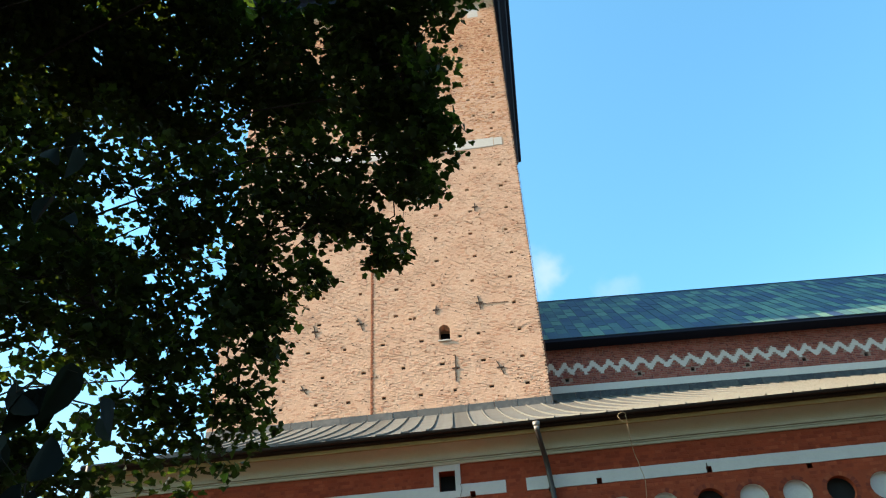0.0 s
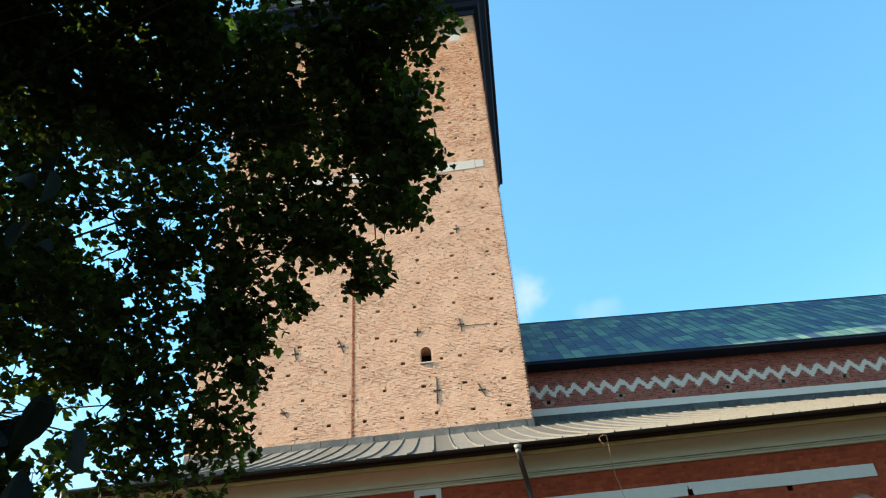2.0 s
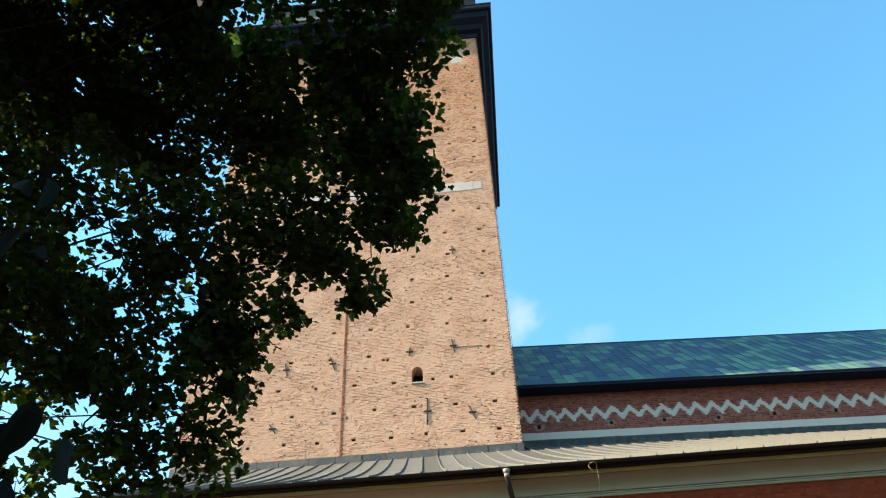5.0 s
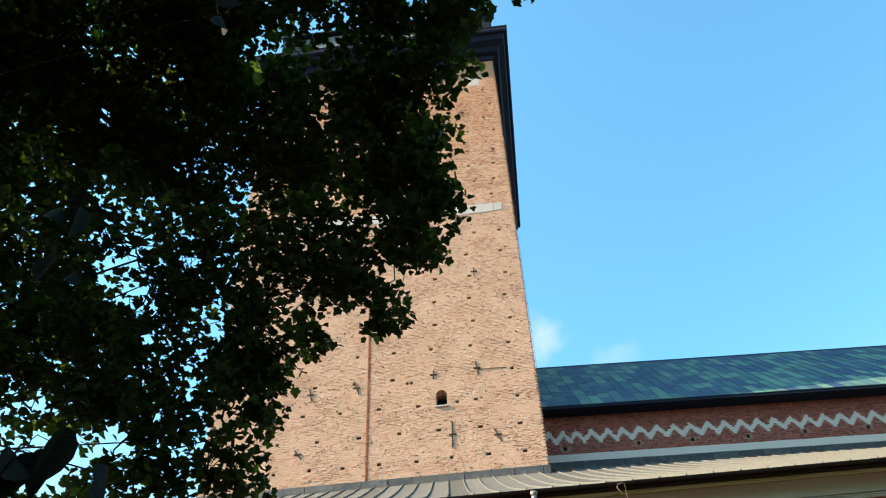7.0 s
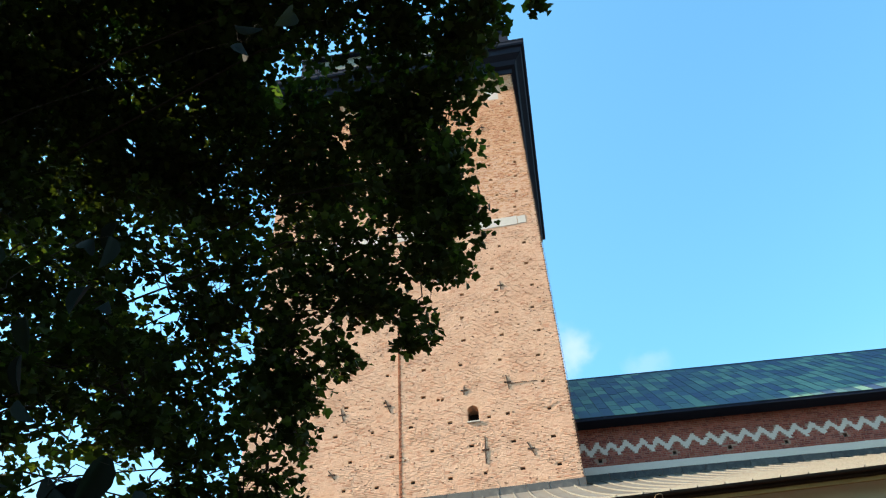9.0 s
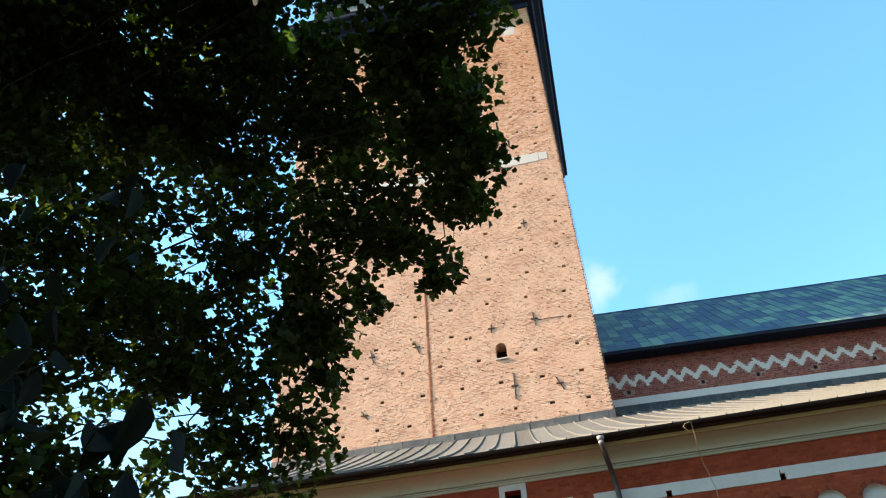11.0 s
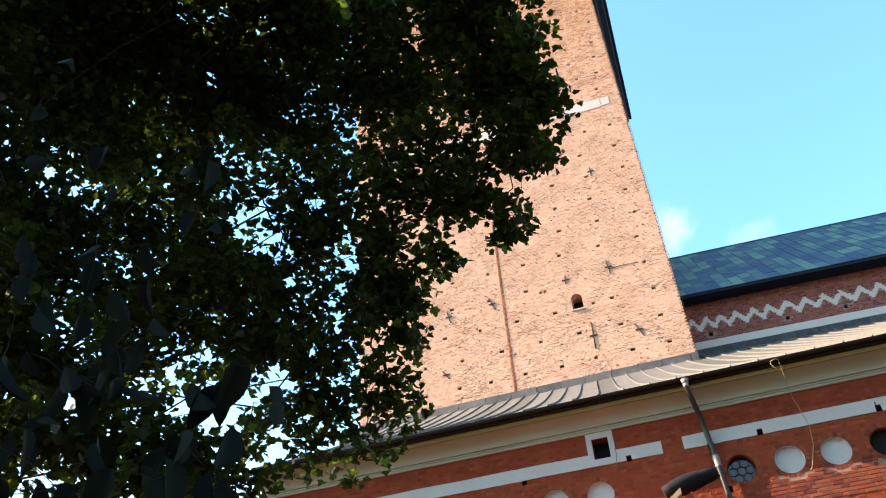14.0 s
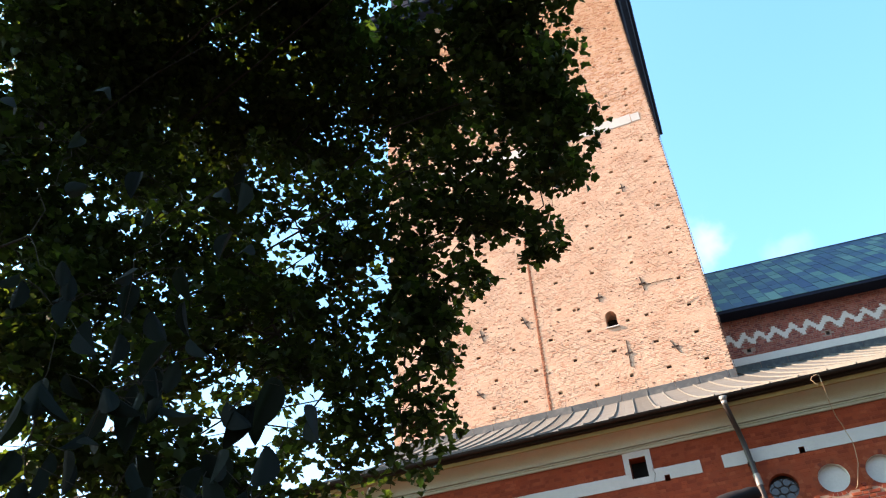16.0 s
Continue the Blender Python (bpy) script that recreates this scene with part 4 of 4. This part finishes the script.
def bough(clumps, density=820, start=None, gaps=-0.13):
    """A limb with the leaf clumps that it carries."""
    mid = Vector((0, 0, 0))
    for x, y, z, r in clumps:
        mid += Vector((x, y, z)) / len(clumps)
    h = min(16, max(4.5, mid.z - 1.5))
    root = Vector((-9.3 + 0.06 * h, 5.6, h * 0.8)) if start is None else Vector(start)
    limb = tube("limb", twig_points(root, mid, 0.5, 0.25), 0.02, M_BARK, maple, taper=0.3)
    for x, y, z, r in clumps:
        tube("twig", twig_points(mid, Vector((x, y, z)), 0.1, 0.10), 0.014, M_BARK, limb, taper=0.3, sides=4)
        clump(x, y, z, r, density, gaps)
        for _ in range(3):
            ox, oy, oz, orad = clumps[trng.randrange(len(clumps))]
            k = trng.uniform(0.2, 0.8)
            if math.dist((x, y, z), (ox, oy, oz)) < 3.2:
                clump(x + (ox - x) * k + trng.uniform(-0.25, 0.2), y + (oy - y) * k + trng.uniform(-0.6, 0.6), z + (oz - z) * k + trng.uniform(-0.15, 0.3), min(r, orad) * trng.uniform(0.8, 1.15), density * 0.7, gaps)
        for _ in range(4):
            e = Vector((x, y, z)) + Vector((trng.uniform(-1, 1), trng.uniform(-1, 1), trng.uniform(-1, 0.6))) * r * 1.25
            tube("twig", twig_points(Vector((x, y, z)), e, 0.03, 0.03), 0.006, M_BARK, limb, taper=0.3, sides=4)
            clump(e.x, e.y, e.z, trng.uniform(0.10, 0.2), 520, -0.6)


bough([(-0.40, 5.28, 9.06, 0.40), (-0.89, 5.49, 8.55, 0.37), (-0.53, 5.86, 7.78, 0.27), (-0.88, 6.06, 7.38, 0.30), (-1.11, 5.78, 8.13, 0.45), (-1.16, 5.43, 9.03, 0.55)], density=1000, gaps=-0.28)  # edge top
bough([(-0.63, 5.63, 8.31, 0.20), (-0.59, 5.74, 8.06, 0.21), (-0.50, 5.93, 7.73, 0.17), (-0.78, 6.12, 7.33, 0.18), (-1.23, 6.42, 6.71, 0.16)], density=1300, gaps=-0.60)  # edge tip
bough([(-1.31, 6.37, 6.94, 0.30), (-1.61, 6.17, 6.90, 0.29), (-1.89, 6.02, 7.35, 0.43), (-1.56, 6.12, 7.71, 0.38), (-2.00, 6.26, 6.66, 0.24), (-2.39, 6.24, 6.92, 0.31)], gaps=-0.34)  # edge mid
bough([(-2.36, 6.34, 6.19, 0.27), (-2.34, 6.46, 5.81, 0.28), (-2.70, 6.38, 6.16, 0.27), (-2.55, 6.61, 5.17, 0.18), (-2.70, 6.54, 5.44, 0.26), (-2.85, 6.52, 4.82, 0.21)], density=1050, gaps=-0.34)  # edge low
bough([(-3.26, 6.21, 4.73, 0.22), (-3.09, 6.23, 5.15, 0.27), (-3.52, 6.15, 5.16, 0.20), (-3.02, 6.28, 5.63, 0.25), (-3.42, 6.05, 5.67, 0.27), (-3.31, 6.19, 6.25, 0.22)], gaps=-0.30)  # hang
bough([(-1.79, 6.20, 8.92, 0.61), (-2.09, 5.68, 9.57, 0.69), (-2.43, 6.26, 8.34, 0.53), (-2.86, 6.07, 9.18, 0.63), (-3.17, 5.61, 9.72, 0.64), (-1.42, 5.22, 8.52, 0.48)], density=640, gaps=-0.27)  # mid a
bough([(-3.43, 6.15, 8.70, 0.48), (-3.94, 5.76, 9.44, 0.65), (-4.52, 5.38, 9.72, 0.74), (-4.41, 5.71, 8.88, 0.57), (-4.99, 5.56, 9.31, 0.67), (-3.48, 6.00, 7.76, 0.26)], density=1200, gaps=-0.22)  # mid b
bough([(-4.37, 6.23, 7.31, 0.46), (-4.87, 6.02, 7.93, 0.48), (-4.04, 6.41, 6.51, 0.44), (-4.72, 6.45, 6.77, 0.49), (-4.15, 6.45, 5.88, 0.27), (-4.79, 6.59, 6.04, 0.32)])  # mid c
bough([(-5.46, 3.42, 8.93, 0.74), (-5.42, 4.36, 9.13, 0.78), (-4.61, 4.37, 9.64, 0.78), (-5.45, 3.99, 7.95, 0.58), (-4.99, 4.66, 7.87, 0.58), (-5.65, 4.22, 6.84, 0.55)], density=1300, gaps=-0.27)  # left a
bough([(-5.18, 4.76, 6.86, 0.58), (-4.75, 5.41, 7.04, 0.44), (-5.34, 4.62, 5.96, 0.54), (-4.81, 5.11, 6.03, 0.46), (-5.28, 4.56, 5.11, 0.43), (-4.71, 5.23, 8.01, 0.39)], gaps=-0.42)  # left b
bough([(-4.88, 4.87, 5.27, 0.38), (-4.50, 5.26, 5.47, 0.25), (-4.84, 4.64, 4.54, 0.30), (-5.10, 4.45, 4.38, 0.30), (-6.01, 3.57, 7.32, 0.81), (-5.92, 4.12, 5.71, 0.74)], gaps=-0.42)  # left c
bough([(-1.65, 4.26, 9.67, 0.74), (-0.82, 4.47, 9.54, 0.53), (-0.37, 4.67, 9.18, 0.35), (-2.67, 4.50, 10.12, 0.80), (-3.59, 4.73, 10.25, 0.84), (-0.07, 4.25, 9.29, 0.25), (-0.03, 4.49, 9.15, 0.19), (0.14, 4.41, 9.19, 0.13)], density=1050, gaps=-0.36)  # top
bough([(-3.31, 6.00, 7.10, 0.45), (-3.65, 5.78, 7.50, 0.37), (-3.04, 6.16, 6.67, 0.35), (-3.80, 6.16, 6.79, 0.37), (-2.89, 5.95, 7.38, 0.30), (-3.37, 6.34, 6.23, 0.29), (-4.28, 5.69, 7.53, 0.38), (-4.02, 5.52, 7.69, 0.35), (-2.82, 5.86, 7.68, 0.31), (-2.98, 6.10, 7.17, 0.27)], density=450)  # veil
bough([(-5.05, 4.24, 5.31, 0.42), (-4.71, 4.61, 4.79, 0.40), (-4.41, 5.08, 4.77, 0.31), (-4.86, 4.38, 4.30, 0.39), (-4.14, 5.39, 5.69, 0.30), (-3.94, 5.37, 6.12, 0.28)])  # low left
bough([(-3.77, 5.67, 5.67, 0.27), (-3.40, 5.97, 5.80, 0.31), (-3.50, 5.88, 6.30, 0.26), (-3.22, 6.12, 5.22, 0.24), (-4.32, 5.12, 6.08, 0.33), (-3.98, 5.31, 6.78, 0.29)], density=880)  # low mid
bough([(-4.49, 5.01, 4.49, 0.30), (-4.08, 5.16, 4.20, 0.29), (-4.27, 4.80, 3.93, 0.28), (-3.86, 5.42, 4.36, 0.20), (-4.38, 5.09, 4.80, 0.26), (-4.02, 5.29, 4.68, 0.20), (-3.46, 5.61, 4.19, 0.18), (-3.75, 5.44, 4.44, 0.22), (-3.64, 5.40, 4.03, 0.21)], density=1100, gaps=-0.20)  # under
bough([(-0.68, 3.66, 9.82, 0.75), (-1.87, 3.49, 10.26, 0.98), (-3.42, 3.41, 10.36, 1.03), (0.56, 4.28, 8.97, 0.06), (-4.62, 3.41, 10.09, 1.06), (-0.01, 3.81, 9.52, 0.42)], density=1000, gaps=-0.38)  # over

bough([(-2.58, 6.20, 7.06, 0.20), (-2.39, 6.25, 6.81, 0.17), (-2.23, 6.30, 6.50, 0.15), (-2.37, 6.30, 6.19, 0.18), (-2.50, 6.20, 6.51, 0.20), (-2.27, 6.35, 6.03, 0.14)], density=900, gaps=-0.30)  # edge fill
# out-of-view boughs added only to keep the sun off the visible leaves
bough([(-7.0, 0.5, 6.6, 1.2), (-8.0, 1.5, 7.6, 1.3), (-6.5, -0.8, 6.8, 1.2), (-9.0, 0.0, 8.6, 1.4), (-7.5, 2.0, 5.6, 1.1), (-5.6, 0.8, 5.6, 1.0), (-8.5, 3.3, 10.0, 1.3), (-9.5, 3.2, 11.2, 1.4), (-8.3, 3.8, 8.9, 1.2), (-9.2, 4.2, 9.6, 1.2)], density=1100, gaps=-0.90)  # shade left
bough([(-6.6, 0.2, 4.6, 1.0), (-6.0, 1.2, 4.4, 0.9), (-5.4, -0.2, 4.9, 0.9), (-7.6, -0.6, 5.6, 1.1)], density=1100, gaps=-0.90)  # shade low
leaf_cloud("crown", np.concatenate(leaf_centres), np.concatenate(leaf_sizes), M_LEAF, maple, 4)

# upper crown, seen only through the lower boughs
SPRAY = np.array([(0.0, 0.0), (0.42, 0.35), (0.0, 1.0), (-0.42, 0.35)])


def high_crown(centre, spread, low, high, clumps, each, seed):
    """Centres of leaf sprays in clumps about a trunk."""
    g = np.random.default_rng(seed)
    found = []
    for _ in range(clumps):
        a, q = g.uniform(0, 2 * math.pi), g.uniform(0, 1) ** 0.5
        c = np.array([centre[0] + spread * q * math.cos(a), centre[1] + 0.75 * spread * q * math.sin(a), g.uniform(low, high) - 3 * q])
        d = g.normal(size=(each, 3))
        d /= np.linalg.norm(d, axis=1)[:, None]
        found.append(c + d * g.uniform(0.6, 1.4) * g.uniform(0.2, 1.0, size=(each, 1)) ** 0.6)
    return np.concatenate(found)


top_at = high_crown((-8.5, 4.8), 5.5, 13, 22, 55, 170, 31)
leaf_cloud("upper_crown", top_at, np.random.default_rng(2).uniform(0.18, 0.3, size=len(top_at)), M_LEAF, maple, 5, SPRAY)

# unseen maples added behind and beside the viewer to cut down sky light
other = tagged(empty("maple_tree"), "unseen tall maple added to block sky light, with a dense dark green crown", "tree", "churchyard maples")
tube("trunk", [(0, 0, 0), (0.05, 0, 3), (0.1, 0.1, 8), (0.0, 0.1, 14), (0.1, 0, 19)], 0.42, M_BARK, other, sides=16, taper=0.2)
for k in range(9):
    a = k * 2.4
    tube("limb", [(0.05, 0.05, 4.5 + k * 1.4), (1.6 * math.cos(a), 1.6 * math.sin(a), 6.0 + k * 1.45), (4.2 * math.cos(a), 3.4 * math.sin(a), 7.0 + k * 1.5)], 0.13, M_BARK, other, taper=0.3)
top_at = high_crown((0, 0), 6.0, 9, 22, 70, 130, 33)
leaf_cloud("crown", top_at, np.random.default_rng(3).uniform(0.25, 0.42, size=len(top_at)), M_LEAF, other, 7, SPRAY)
other.location = (-3, -14, 0)
for x, y, turn in ((9, -8, 165), (19, -3, 120), (-20, -9, 250), (30, 4, 75)):
    copy_thing(other, pose(x, y, 0, 0, 0, turn))
tagged(maple, group="churchyard maples")

# a nearer shrub's hanging leaves
BLADE = np.array([(0.0, 0.0), (0.10, 0.06), (0.21, 0.25), (0.24, 0.45), (0.20, 0.68), (0.10, 0.88), (0.0, 1.0), (-0.10, 0.88), (-0.20, 0.68), (-0.24, 0.45), (-0.21, 0.25), (-0.10, 0.06)])
shrub = tagged(empty("young_tree"), "slender young tree with long drooping dark leaves near the viewer", "tree")
tube("stem", [(-3.4, 1.5, 0), (-3.4, 1.5, 1.5), (-3.45, 1.5, 3.2), (-3.5, 1.5, 4.6), (-3.3, 1.6, 6.2)], 0.022, M_BARK, shrub, taper=0.3)
blade_at, blade_size = [], []
low_node, mid_node = Vector((-2.5, 1.9, 2.98)), Vector((-2.6, 1.95, 3.95))
for node, h in ((low_node, 2.6), (mid_node, 3.4)):
    tube("branch", twig_points(Vector((-3.42, 1.5, h)), node, 0.03, 0.02), 0.010, M_BARK, shrub, taper=0.5, sides=6)
placed = []
for cx0, cy0, cz0, spread, n in ((-2.6, 2.0, 4.6, 0.4, 6), (-2.35, 2.0, 3.5, 0.28, 8), (-2.3, 2.0, 2.9, 0.2, 9), (-2.2, 1.9, 2.5, 0.22, 12), (-2.05, 2.05, 3.6, 0.28, 8),
                                 (-2.0, 2.0, 3.02, 0.16, 8), (-1.9, 2.0, 2.58, 0.22, 14), (-1.85, 2.1, 3.95, 0.25, 6), (-1.75, 2.0, 3.02, 0.14, 7), (-1.7, 1.95, 2.42, 0.16, 10),
                                 (-1.52, 2.0, 2.62, 0.10, 6), (-1.47, 2.0, 2.84, 0.07, 3), (-1.35, 2.0, 2.5, 0.06, 2), (-1.28, 2.0, 2.88, 0.03, 1), (-1.27, 2.0, 2.66, 0.04, 1),
                                 (-1.2, 2.0, 5.18, 0.12, 2), (-1.17, 2.0, 2.74, 0.03, 1), (-0.97, 2.0, 5.26, 0.06, 1)):
    c = Vector((cx0, cy0, cz0))
    near_by = [q for q in placed if q.x < cx0 - 0.03 and abs(q.z - cz0) < 0.7]
    root = min(near_by, key=lambda q: (q - c).length) if near_by else low_node if cz0 < 3.2 else mid_node if cz0 < 4.8 else Vector((-3.3, 1.6, 6.2))
    placed.append(c)
    tube("twig", twig_points(root, c, 0.05, 0.04), 0.0025, M_BARK, shrub, taper=0.4, sides=4)
    for _ in range(n):
        q = c + Vector((trng.uniform(-1, 1), trng.uniform(-1, 1), trng.uniform(-0.8, 0.8))) * spread
        q.z += 0.02
        tube("leaf_stalk", [tuple(c), tuple(c.lerp(q, 0.5) + Vector((0, 0, 0.02))), tuple(q)], 0.0014, M_BARK, shrub, sides=4)
        blade_at.append(tuple(q))
        blade_size.append(trng.uniform(0.12, 0.20))
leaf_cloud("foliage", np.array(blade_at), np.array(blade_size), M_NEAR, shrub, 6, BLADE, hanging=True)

# ---- single bricks of the aisle wall ----
shared = {}
for x, z, w in near:
    key = round(w, 2)
    if key not in shared:
        h, q, e = key / 2 - 0.007, 0.042, 0.008
        me = bpy.data.meshes.new("brick")
        me.from_pydata([(-h, 0, -q), (h, 0, -q), (h, 0, q), (-h, 0, q), (-h + e, -0.018, -q + e), (h - e, -0.018, -q + e), (h - e, -0.018, q - e), (-h + e, -0.018, q - e)], [],
                       [(4, 5, 6, 7), (0, 1, 5, 4), (1, 2, 6, 5), (2, 3, 7, 6), (3, 0, 4, 7)])
        me.materials.append(M_RBRICK_ONE)
        shared[key] = me
    b = new("brick", shared[key])
    b.parent = wall
    b.location = (x, WY + rng.uniform(-0.004, 0.006), z)
    b.rotation_euler = (rng.uniform(-0.05, 0.05), rng.uniform(-0.015, 0.015), rng.uniform(-0.03, 0.03))
